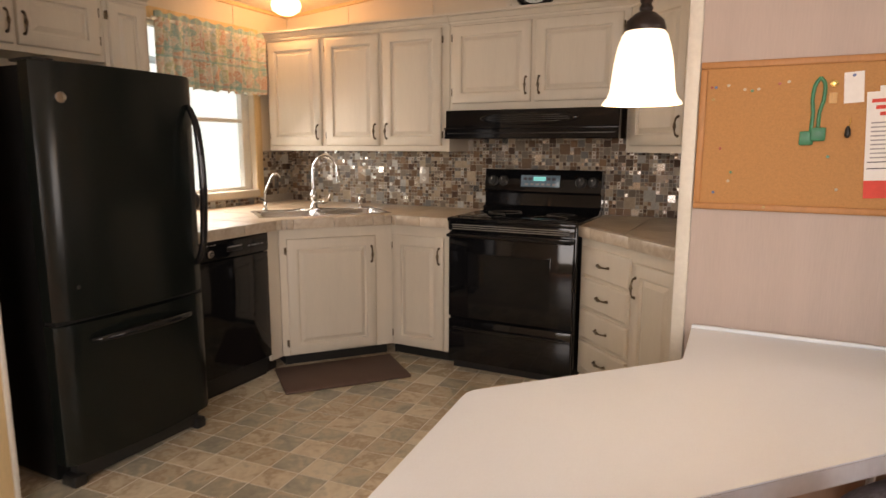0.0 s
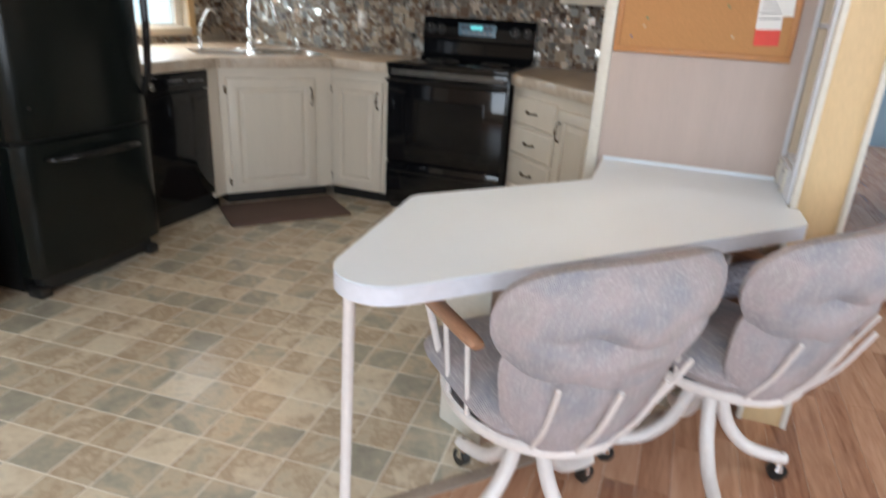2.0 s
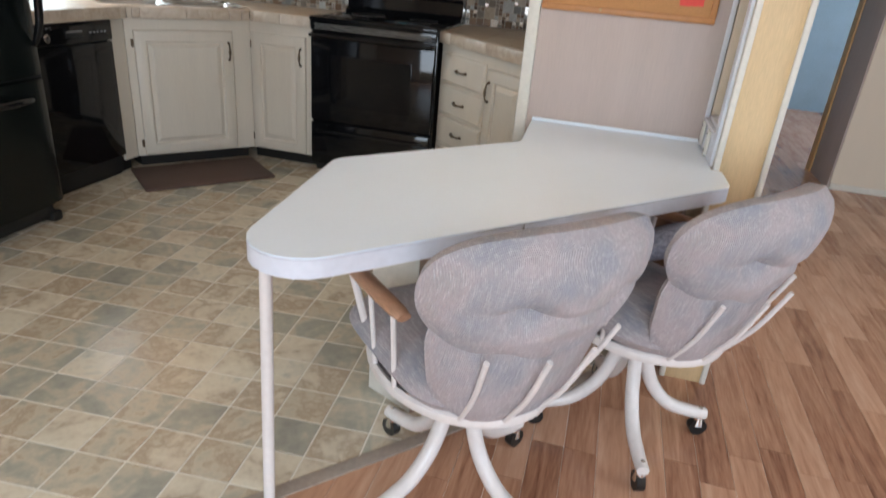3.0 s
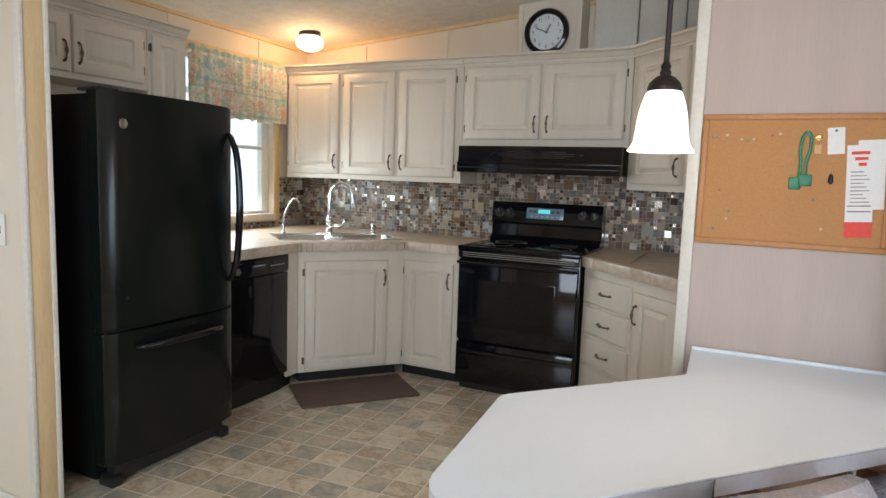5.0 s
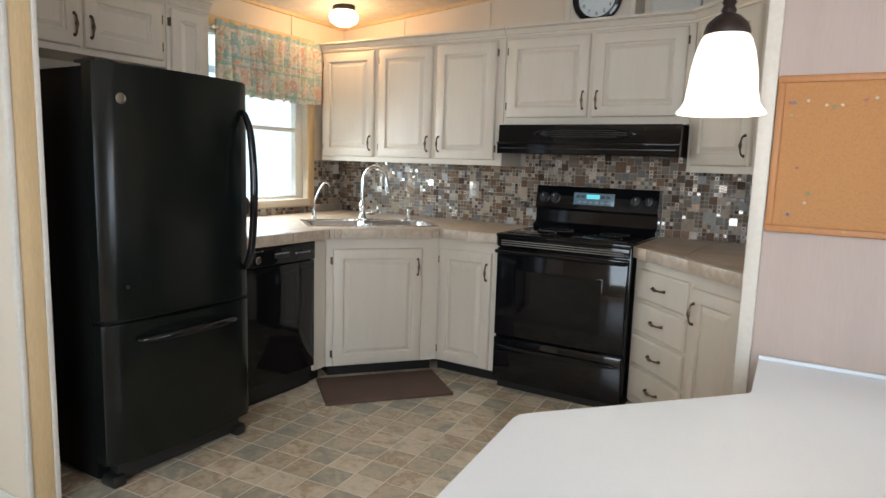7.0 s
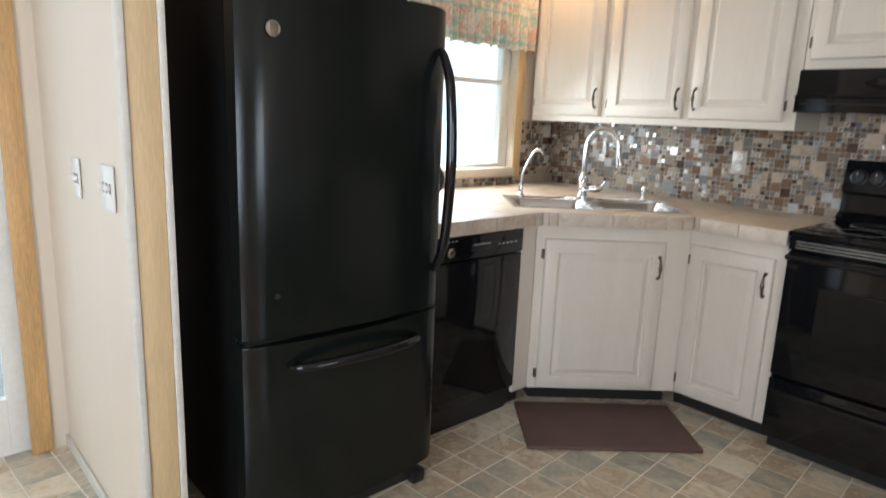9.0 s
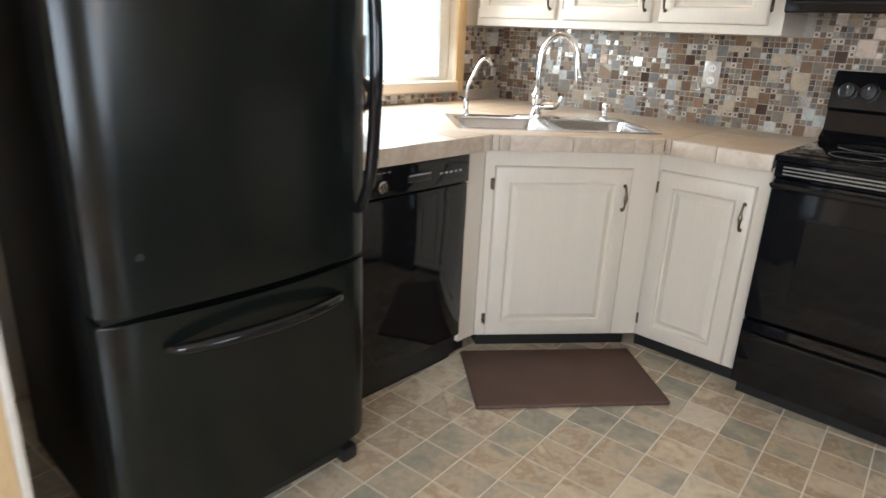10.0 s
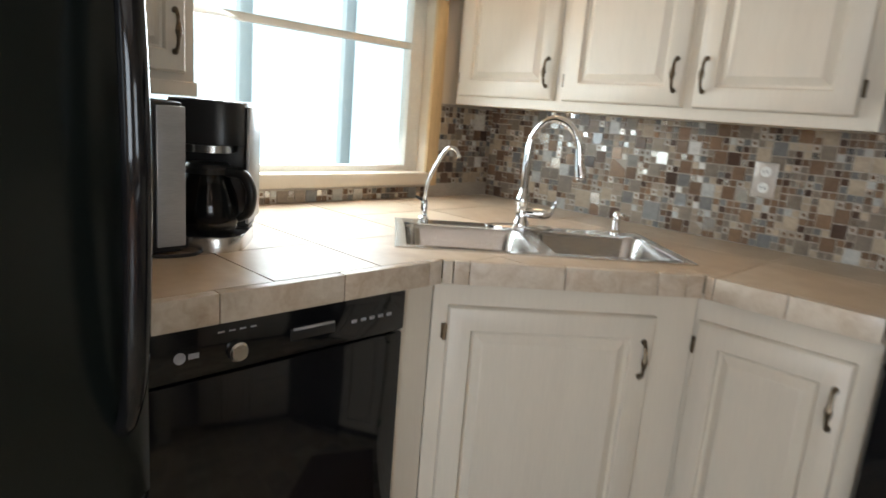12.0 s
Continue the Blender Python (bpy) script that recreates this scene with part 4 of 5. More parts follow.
for p, c in ((0.20, (0.66, 0.60, 0.48)), (0.33, (0.30, 0.46, 0.42)), (0.40, (0.70, 0.66, 0.57)), (0.55, (0.58, 0.34, 0.24)), (0.60, (0.70, 0.65, 0.55)), (0.72, (0.42, 0.45, 0.28)), (0.78, (0.70, 0.66, 0.57)), (0.88, (0.46, 0.56, 0.52))):
    e = cr.new(p)
    e.color = (*c, 1)
cr[0].color, cr[-1].color = (0.66, 0.62, 0.52, 1), (0.68, 0.64, 0.54, 1)
sep = t.nodes.new("ShaderNodeSeparateColor")
t.links.new(vor.outputs["Color"], sep.inputs[0])
madd = t.nodes.new("ShaderNodeMath")
madd.operation, madd.inputs[1].default_value = "MULTIPLY_ADD", 0.45
t.links.new(nz.outputs[0], madd.inputs[0])
hf = t.nodes.new("ShaderNodeMath")
hf.operation, hf.inputs[1].default_value = "MULTIPLY", 0.6
t.links.new(sep.outputs[0], hf.inputs[0])
t.links.new(hf.outputs[0], madd.inputs[2])
t.links.new(madd.outputs[0], rp.inputs[0])
t.links.new(co.outputs["Object"], st1.inputs[0])
zr = t.nodes.new("ShaderNodeValToRGB")
zr.color_ramp.interpolation = "CONSTANT"
ze = zr.color_ramp.elements
for p, v in ((0.05, 1), (0.09, 0), (0.40, 1), (0.43, 0), (0.52, 1), (0.55, 0), (0.93, 1)):
    e = ze.new(p)
    e.color = (v, v, v, 1)
ze[0].color, ze[-1].color = (0, 0, 0, 1), (1, 1, 1, 1)
zs = t.nodes.new("ShaderNodeMath")
zs.operation, zs.inputs[1].default_value = "MULTIPLY", 1 / 0.43
t.links.new(st1.outputs[2], zs.inputs[0])
t.links.new(zs.outputs[0], zr.inputs[0])
t.links.new(zr.outputs[0], mx1.inputs[0])
t.links.new(rp.outputs[0], mx1.inputs[1])
mx1.inputs[2].default_value = (0.20, 0.45, 0.42, 1)
half_mix = t.nodes.new("ShaderNodeMath")
half_mix.operation, half_mix.inputs[1].default_value = "MULTIPLY", 0.55
t.links.new(zr.outputs[0], half_mix.inputs[0])
t.links.new(half_mix.outputs[0], mx1.inputs[0])
t.links.new(mx1.outputs[0], b.inputs["Base Color"])
val = thing("valance", pose(WX + 0.05, 3.06, 1.688, 0, 0, 90), "gathered floral print valance with green bands on a rod", "curtain")
bm = bmesh.new()
NX, NZ, VW, VH = 190, 10, 0.925, 0.43
rows = []
for side in (0, 1):
    grid = []
    for j in range(NZ + 1):
        zz = j / NZ
        row = []
        for i in range(NX + 1):
            u = i / NX
            amp = 0.020 * (1 - 0.55 * zz)
            y = amp * math.sin(u * 95 + 1.3 * math.sin(u * 17)) + 0.008 * math.sin(u * 41 + zz * 2)
            if zz > 0.85:
                y *= 0.6
            sag = 0.008 * math.sin(u * 60) * (1 if j in (0, NZ) else 0)
            row.append(bm.verts.new((u * VW, y + side * 0.003, zz * VH + sag)))
        grid.append(row)
    for j in range(NZ):
        for i in range(NX):
            bm.faces.new((grid[j][i], grid[j][i + 1], grid[j + 1][i + 1], grid[j + 1][i]))
part("cloth", bm, M_VAL, val)
part("rod", tube([(-0.01, 0.012, 0.39), (VW + 0.01, 0.012, 0.39)], 0.009, 10, n=1), M_WINFRAME, val)

# ---- door in the outer wall, partly seen ----
d1 = thing("door_1", pose(WX, 0.50, 0, 0, 0, 90), "golden oak cased glass door in the outer wall", "door", kind="structure")
part("casing", box(0.835, 0.905, -0.014, 0.0, 0, 2.10, bev=0.004), M_OAK, d1)
part("casing", box(-0.065, 0.0, -0.016, 0.0, 0, 2.10, bev=0.004), M_OAK, d1)
part("casing", box(0.0, 0.88, -0.016, 0.0, 2.05, 2.115, bev=0.004), M_OAK, d1)
lf = part("leaf", box(0.0, 0.10, 0.04, 0.08, 0, 2.05), M_WINFRAME, d1)
part("stile", box(0.78, 0.88, 0.04, 0.08, 0, 2.05, bev=0.003), M_WINFRAME, d1)
part("rail", box(0.10, 0.78, 0.04, 0.08, 0, 0.22), M_WINFRAME, d1)
part("rail", box(0.10, 0.78, 0.04, 0.08, 1.92, 2.05), M_WINFRAME, d1)
p = part("pane", box(0.10, 0.78, 0.058, 0.062, 0.22, 1.92), M_GLASS, d1)
p.visible_shadow = False

# ---- switches and outlet ----
M_PLATE = mat("beige_metal_plate", (0.50, 0.45, 0.40), 0.3, 0.3, vary=0.04)
def plate(name, m, label, w=0.072, h=0.118, kind="switch"):
    s = thing(name, m, label, "light switch" if kind == "switch" else "outlet")
    part("plate", box(-w / 2, w / 2, -0.006, 0.0, -h / 2, h / 2, bev=0.003), M_SWITCH if kind == "switch" or h < 0.1 else M_PLATE, s)
    if kind == "switch":
        for i in range(3):
            x = (i - 1) * w * 0.27
            part("toggle", box(x - 0.004, x + 0.004, -0.018, -0.005, -0.006, 0.010, bev=0.002), M_SWITCH, s)
            part("slot", box(x - 0.006, x + 0.006, -0.0072, -0.0055, -0.014, 0.014), M_SWDARK, s)
    else:
        for z in (-0.026, 0.026):
            f = part("socket", lathe([(0.017, 0), (0.017, 0.002), (0.004, 0.0025)], 20), M_SWITCH, s, "", pose(0, -0.006, z, 90))
            for x in (-0.006, 0.006):
                part("slot", box(x - 0.0012, x + 0.0012, -0.005, 0.005, 0.0026, 0.0034), M_INK, f)
    return s
plate("light_switch", pose(-2.312, 1.460, 1.082), "white triple toggle switch plate on the cream wall", 0.115)
plate("light_switch", pose(-2.640, 1.460, 1.076), "white toggle switch plate on the cream wall", 0.075)
plate("wall_outlet", pose(-1.91, SY - 0.014, 1.128), "white double outlet on the mosaic backsplash", 0.072, 0.112, kind="outlet")
for y in (2.27, 2.41):
    plate("wall_outlet", pose(NX0 - 0.02, y, 0.795, 0, 0, -90), "white outlet plate below the wall niche", 0.06, 0.075, kind="outlet")

# ---- clock and its box ----
bx = thing("duct_box", pose(-1.242, 4.10, UZ1 + 0.056), "cream panelled duct box above the hood cabinet", "box")
part("panel", box(0, 0.412, 0.0, SY - 4.10 - 0.004, 0, 0.40), M_CAB, bx)
for x in (0.0, 0.38):
    part("stile", box(x, x + 0.032, -0.008, 0.0, 0, 0.40, bev=0.002), M_CAB, bx)
side = thing("wall_panel", pose(-0.80, 4.24, UZ1 + 0.002), "pale grey-white wall panel above the corner cabinet", "panel")
for i in range(3):
    part("board", box(0.02 + i * 0.28, 0.29 + i * 0.28, 0.0, 0.05, 0, 0.42, bev=0.004), M_TRIM, side)
ck = thing("wall_clock", pose(-1.047, 4.082, 2.272), "round black wall clock with a white face", "clock")
part("rim", lathe([(0.118, 0.0), (0.145, 0.0), (0.148, 0.012), (0.140, 0.030), (0.125, 0.034), (0.112, 0.022), (0.110, 0.008)], 56, caps=False), M_BLACK, ck, "", pose(0, 0.008, 0, 90))
part("face", lathe([(0.118, 0.0), (0.118, 0.006), (0.001, 0.006)], 48), M_PAPER, ck, "white dial", pose(0, 0.006, 0, 90))
for i in range(12):
    a = radians(30 * i)
    cu = bpy.data.curves.new("numeral", "FONT")
    cu.body, cu.size, cu.align_x, cu.align_y, cu.extrude = str(i or 12), 0.030, "CENTER", "CENTER", 0.0004
    n_ob = new("numeral", cu)
    n_ob.data.materials.append(M_INK)
    n_ob.parent = ck
    n_ob.matrix_basis = pose(0.088 * math.sin(a), -0.0010, 0.088 * math.cos(a), 90)
for a, ln, w in ((28, 0.055, 0.005), (292, 0.080, 0.0035)):
    part("pointer", box(-w, w, -0.0035, -0.002, -0.012, ln), M_INK, ck, "", pose(0, 0, 0, 0, a, 0))
gp = part("crystal", lathe([(0.114, 0.0), (0.114, 0.002), (0.001, 0.002)], 48), M_GLASS, ck, "clear glass", pose(0, -0.012, 0, 90))
gp.visible_shadow = False

# ---- lamps ----
cl = thing("ceiling_light", pose(-2.74, 3.86, ceil_z(-2.74)), "small lit flush ceiling light with dark bronze collar", "lamp")
part("collar", lathe([(0.075, 0.01), (0.078, -0.02), (0.070, -0.03)], 36), M_BRONZE, cl, "dark bronze collar")
p = part("shade", lathe([(0.072, -0.028), (0.094, -0.045), (0.100, -0.070), (0.088, -0.102), (0.050, -0.126), (0.005, -0.134)], 36), M_CSHADE, cl, "glowing frosted glass bowl")
p.visible_shadow = False
PX, PY, PZ = 0.005, 1.70, 1.411
pl = thing("pendant_lamp", pose(PX, PY, PZ), "lit frosted bell pendant lamp on a dark bronze stem", "lamp")
prof = [(0.079, 0.0), (0.078, 0.003), (0.070, 0.013), (0.065, 0.024), (0.062, 0.046), (0.058, 0.082), (0.052, 0.112), (0.044, 0.136), (0.033, 0.150)]
bm = lathe(prof, 48)
bm.faces.ensure_lookup_table()
bmesh.ops.delete(bm, geom=[f for f in bm.faces if len(f.verts) > 4], context="FACES_ONLY")
geo = bmesh.ops.solidify(bm, geom=list(bm.faces), thickness=0.003)
p = part("shade", bm, M_SHADE, pl, "glowing frosted glass bell shade")
p.visible_shadow = False
part("cap", lathe([(0.040, 0.143), (0.041, 0.149), (0.036, 0.164), (0.022, 0.177), (0.012, 0.182), (0.014, 0.188), (0.010, 0.196), (0.013, 0.202), (0.009, 0.209), (0.006, 0.216)], 32), M_BRONZE, pl, "dark bronze cap")
part("stem", tube([(0, 0, 0.210), (0, 0, ceil_z(PX) - PZ - 0.02)], 0.0068, 12, n=1), M_BRONZE, pl, "dark bronze stem")
part("canopy", lathe([(0.06, 0.0), (0.058, -0.012), (0.02, -0.025)], 32, (0, 0, ceil_z(PX) - PZ)), M_BRONZE, pl, "dark bronze canopy")

# ---- corkboard ----
cb1 = thing("corkboard", pose(0.042, 2.485, 1.134), "cork notice board with an oak frame and push pins", "notice board")
CW, CH, FRW = 0.570, 0.445, 0.020
part("cork_sheet", box(FRW - 0.003, CW - FRW + 0.003, -0.008, -0.001, FRW - 0.003, CH - FRW + 0.003), M_CORK, cb1, "tan cork sheet")
for x0, x1, z0, z1 in ((0, CW, 0, FRW), (0, CW, CH - FRW, CH), (0, FRW, FRW, CH - FRW), (CW - FRW, CW, FRW, CH - FRW)):
    part("frame", box(x0, x1, -0.016, 0.0, z0, z1, bev=0.004), M_OAKR, cb1)
PINC = [(0.38, 0.07, 0.04), (0.05, 0.10, 0.30), (0.52, 0.44, 0.33), (0.05, 0.20, 0.08), (0.42, 0.30, 0.10)]
M_PINS = [mat("pin_" + n, c, 0.3, vary=0.05) for n, c in zip(("red", "blue", "ivory", "green", "brass"), PINC)]
for u, v, k in ((0.06, 0.83, 0), (0.08, 0.83, 1), (0.14, 0.84, 2), (0.22, 0.81, 2), (0.255, 0.80, 3), (0.285, 0.81, 2), (0.38, 0.84, 0), (0.42, 0.85, 2), (0.12, 0.42, 0), (0.18, 0.26, 3), (0.17, 0.20, 2), (0.10, 0.12, 1), (0.35, 0.03, 4), (0.62, 0.37, 3), (0.67, 0.16, 2), (0.07, 0.75, 4)):
    part("push_pin", lathe([(0.0035, 0), (0.0030, 0.006), (0.0045, 0.009), (0.004, 0.011)], 10), M_PINS[k], cb1, "", pose(CW * u, -0.008, CH * v, 90))


def on_board(u, v):
    return pose(0.042 + CW * u, 2.477, 1.134 + CH * v)
ly = thing("green_lanyard", on_board(0.560, 0.87), "green cord lanyard with two green tags on the board", "lanyard")
part("cord", tube([(0, -0.004, 0), (-0.012, -0.006, -0.02), (-0.016, -0.005, -0.06), (-0.012, -0.004, -0.10), (-0.014, -0.004, -0.155)], 0.0052, 8), M_GREEN, ly)
part("cord", tube([(0, -0.004, 0), (0.012, -0.006, -0.02), (0.012, -0.005, -0.06), (0.004, -0.004, -0.10), (0.004, -0.004, -0.150)], 0.0052, 8), M_GREEN, ly)
part("tag", box(-0.042, -0.006, -0.009, -0.002, -0.190, -0.150, bev=0.004), M_GREEN, ly)
part("tag", box(-0.014, 0.024, -0.014, -0.007, -0.178, -0.140, bev=0.004), M_GREEN, ly)
bd = thing("key_hook", on_board(0.62, 0.83), "round brass hook with a small brown tag", "hook")
part("disc", lathe([(0.010, 0), (0.010, 0.004), (0.004, 0.006)], 20), M_GOLD, bd, "", pose(0, -0.001, 0, 90))
part("tag", box(-0.010, 0.010, -0.004, -0.001, -0.055, -0.025, bev=0.001), M_OAK, bd)
ky = thing("keys", on_board(0.695, 0.59), "black key fob hanging on the board", "keys")
part("fob", lathe([(0.003, -0.045), (0.008, -0.038), (0.007, -0.022), (0.003, -0.012)], 12, (0, -0.009, 0)), M_BLKPL, ky)
part("ring", tube([(0.005, -0.002, 0.01), (0.004, -0.005, -0.005), (0.0, -0.007, -0.015)], 0.0015, 6), M_GOLD, ky)
nt = thing("note", on_board(0.70, 0.83), "small white paper note pinned to the corkboard", "paper")
part("sheet", box(-0.022, 0.026, -0.0025, -0.001, -0.055, 0.030), M_PAPER, nt, m=pose(0, 0, 0, 0, -4, 0))
part("pin", lathe([(0.0035, 0), (0.0045, 0.009), (0.004, 0.011)], 10), M_PINS[1], nt, "", pose(0, -0.002, 0.02, 90))
fl = thing("flyer", on_board(0.785, 0.175), "white printed flyer with red heading on the corkboard", "paper")
part("sheet", box(0.0, 0.075, -0.0045, -0.003, 0.02, 0.265), M_PAPER, fl, m=pose(0, 0, 0, 0, -3, 0))
part("sheet", box(0.03, 0.105, -0.0025, -0.001, 0.06, 0.28), M_PAPER, fl, m=pose(0, 0, 0, 0, -3, 0))
part("red_card", box(0.0, 0.075, -0.0028, -0.001, -0.03, 0.03), M_RED, fl, "red card", pose(0, 0, 0, 0, -3, 0))
for i in range(3):
    part("print_bar", box(0.012 + 0.01 * i, 0.062 - 0.004 * i, -0.0054, -0.0046, 0.235 - 0.018 * i, 0.245 - 0.018 * i), M_RED, fl, "", pose(0, 0, 0, 0, -3, 0))
for i in range(9):
    part("print_bar", box(0.012, 0.048 + 0.016 * ((i * 7) % 3) / 2, -0.0054, -0.0046, 0.178 - 0.012 * i, 0.182 - 0.012 * i), M_GREY, fl, "", pose(0, 0, 0, 0, -3, 0))
for z in (0.052, 0.07):
    part("print_bar", box(0.006, 0.070, -0.0054, -0.0046, z, z + 0.003), M_INK, fl, "", pose(0, 0, 0, 0, -3, 0))

# ---- niche shelf unit ----
nu = thing("niche_shelf", pose(NX0 - 0.003, NY0 + 0.01, 0.748), "white framed recessed wall niche with shelves", "shelf")
for y0, y1, z0, z1 in ((0.0, 0.05, 0.0, 1.25), (0.33, 0.385, 0.0, 1.25), (0.05, 0.33, 0.0, 0.09), (0.05, 0.33, 1.18, 1.25)):
    part("frame", box(-0.016, 0.0, y0, y1, z0, z1, bev=0.003), M_LAMEDGE, nu)
for z in (0.085, 0.50, 0.86):
    part("shelf", box(0.0, 0.106, 0.052, 0.328, z, z + 0.015, bev=0.002), M_LAMEDGE, nu)

# ---- peninsula table ----
def round_poly(pts, radii, n=8):
    out = []
    for i, p in enumerate(pts):
        p, a, b, r = Vector(p), Vector(pts[i - 1]), Vector(pts[(i + 1) % len(pts)]), radii[i]
        if not r:
            out.append(tuple(p))
            continue
        u, v = (a - p).normalized(), (b - p).normalized()
        half = math.acos(max(-1, min(1, u.dot(v)))) / 2
        tl = min(r / math.tan(half), 0.48 * (a - p).length, 0.48 * (b - p).length)
        r = tl * math.tan(half)
        c = p + (u + v).normalized() * (r / math.sin(half))
        s, e = p + u * tl - c, p + v * tl - c
        a0, a1 = math.atan2(s.y, s.x), math.atan2(e.y, e.x)
        while a1 - a0 > math.pi:
            a1 -= 2 * math.pi
        while a1 - a0 < -math.pi:
            a1 += 2 * math.pi
        for k in range(n + 1):
            t_ = a0 + (a1 - a0) * k / n
            out.append((c.x + r * math.cos(t_), c.y + r * math.sin(t_)))
    return out


PEN = [(-0.284, 0.896), (0.690, 1.945), (0.685, 2.105), (0.655, 2.112), (0.655, 2.478), (0.062, 2.478), (0.075, 2.125), (-0.357, 1.648)]
outline = round_poly(PEN, [0.11, 0.06, 0.03, 0.0, 0.0, 0.0, 0.05, 0.07])
pen = thing("peninsula_table", pose(0, 0, 0), "white laminate peninsula table with rounded corners and a white post leg", "table")
part("tabletop", prism(outline, 0.744, 0.748), M_LAM, pen)
part("edge_band", prism([p for p in outline], 0.705, 0.7425), M_LAMEDGE, pen)
part("seam_line", prism(inset_poly(outline[::1], 0.0012) if area(outline) > 0 else outline, 0.7425, 0.744), M_SEAM, pen)
part("seam_mark", box(0.193, 0.195, 1.375, 1.415, 0.707, 0.742), M_SEAM, pen)
part("lip", box(0.062, 0.655, 2.468, 2.479, 0.748, 0.759, bev=0.002), M_LAM, pen)
leg = part("leg", tube([(-0.303, 1.155, 0.0), (-0.303, 1.155, 0.004), (-0.3025, 1.154, 0.008), (-0.268, 1.120, 0.694), (-0.268, 1.120, 0.698), (-0.268, 1.120, 0.705)], [0.017, 0.017, 0.0135, 0.0135, 0.026, 0.026], 20, n=1), M_WMETAL, pen, "white painted post leg")
part("end_panel", prism([(-0.093, 1.613), (-0.082, 1.625), (-0.241, 1.703), (-0.252, 1.691)], 0.0, 0.704), M_TRIM, pen, "white end panel")
part("back_panel", prism([(-0.090, 1.610), (0.645, 2.401), (0.630, 2.416), (-0.080, 1.628)], 0.0, 0.7045), mat("brown_panel", (0.34, 0.215, 0.15), 0.55, vary=0.08, scale=3, fine=40, stretch=(8, 8, 0.5)), pen, "brown back panel")

# ---- chairs ----
def woven(name, stops, thread):
    """Ribbed tweed: cloudy patches of colour, upright cords and clumps of pale thread."""
    m = bpy.data.materials.new(name)
    m.use_nodes = True
    t = m.node_tree
    N, L = t.nodes.new, t.links.new
    b = t.nodes["Principled BSDF"]
    b.inputs["Roughness"].default_value, b.inputs["Specular IOR Level"].default_value = 0.95, 0.15
    b.inputs["Sheen Weight"].default_value = 0.12
    co = N("ShaderNodeTexCoord")
    cloud, fleck, grain, wob = N("ShaderNodeTexNoise"), N("ShaderNodeTexNoise"), N("ShaderNodeTexNoise"), N("ShaderNodeTexNoise")
    maps = []
    for sc in ((8, 8, 7), (150, 150, 28), (420, 420, 160)):
        mp = N("ShaderNodeMapping")
        mp.inputs["Scale"].default_value = sc
        L(co.outputs["Object"], mp.inputs[0])
        maps.append(mp)
    for n, mp, d in ((cloud, maps[0], 3), (fleck, maps[1], 3), (grain, maps[2], 2)):
        n.inputs["Scale"].default_value, n.inputs["Detail"].default_value = 1.0, d
        L(mp.outputs[0], n.inputs["Vector"])
    ramp = N("ShaderNodeValToRGB")
    e = ramp.color_ramp.elements
    while len(e) < len(stops):
        e.new(0.5)
    for el, (p, c) in zip(e, stops):
        el.position, el.color = p, (*c, 1)
    L(cloud.outputs[0], ramp.inputs[0])
    cords = N("ShaderNodeTexWave")
    cords.wave_type, cords.bands_direction = "BANDS", "X"
    cords.inputs["Scale"].default_value, cords.inputs["Distortion"].default_value, cords.inputs["Detail Scale"].default_value = 105, 1.6, 2.0
    L(co.outputs["Object"], cords.inputs["Vector"])
    pale = N("ShaderNodeMapRange")
    pale.inputs["From Min"].default_value, pale.inputs["From Max"].default_value = 0.48, 0.66
    L(fleck.outputs[0], pale.inputs[0])
    lines = N("ShaderNodeMath")
    lines.operation = "MULTIPLY"
    L(pale.outputs[0], lines.inputs[0])
    L(cords.outputs["Fac"], lines.inputs[1])
    soft = N("ShaderNodeMath")
    soft.operation, soft.inputs[1].default_value = "MULTIPLY", 0.70
    L(lines.outputs[0], soft.inputs[0])
    mx = N("ShaderNodeMixRGB")
    L(soft.outputs[0], mx.inputs[0])
    L(ramp.outputs[0], mx.inputs[1])
    mx.inputs[2].default_value = (*thread, 1)
    tone, hsv = N("ShaderNodeMapRange"), N("ShaderNodeHueSaturation")
    tone.inputs["To Min"].default_value, tone.inputs["To Max"].default_value = 0.72, 1.28
    L(grain.outputs[0], tone.inputs[0])
    L(tone.outputs[0], hsv.inputs["Value"])
    L(mx.outputs[0], hsv.inputs["Color"])
    L(hsv.outputs[0], b.inputs["Base Color"])
    high = N("ShaderNodeMath")
    high.operation, high.inputs[1].default_value = "MULTIPLY_ADD", 0.6
    L(cords.outputs["Fac"], high.inputs[0])
    L(lines.outputs[0], high.inputs[2])
    bp = N("ShaderNodeBump")
    bp.inputs["Strength"].default_value, bp.inputs["Distance"].default_value = 0.6, 0.002
    L(high.outputs[0], bp.inputs["Height"])
    L(bp.outputs[0], b.inputs["Normal"])
    return m


M_FABRIC = woven("mauve_grey_tweed", [(0.30, (0.26, 0.275, 0.32)), (0.43, (0.35, 0.33, 0.345)), (0.53, (0.42, 0.36, 0.365)), (0.63, (0.385, 0.345, 0.34)), (0.74, (0.33, 0.325, 0.36))], (0.64, 0.60, 0.60))
M_ARM = mat("light_oak_armrest", (0.46, 0.25, 0.15), 0.4, vary=0.1, scale=5, fine=40, stretch=(10, 1, 10))


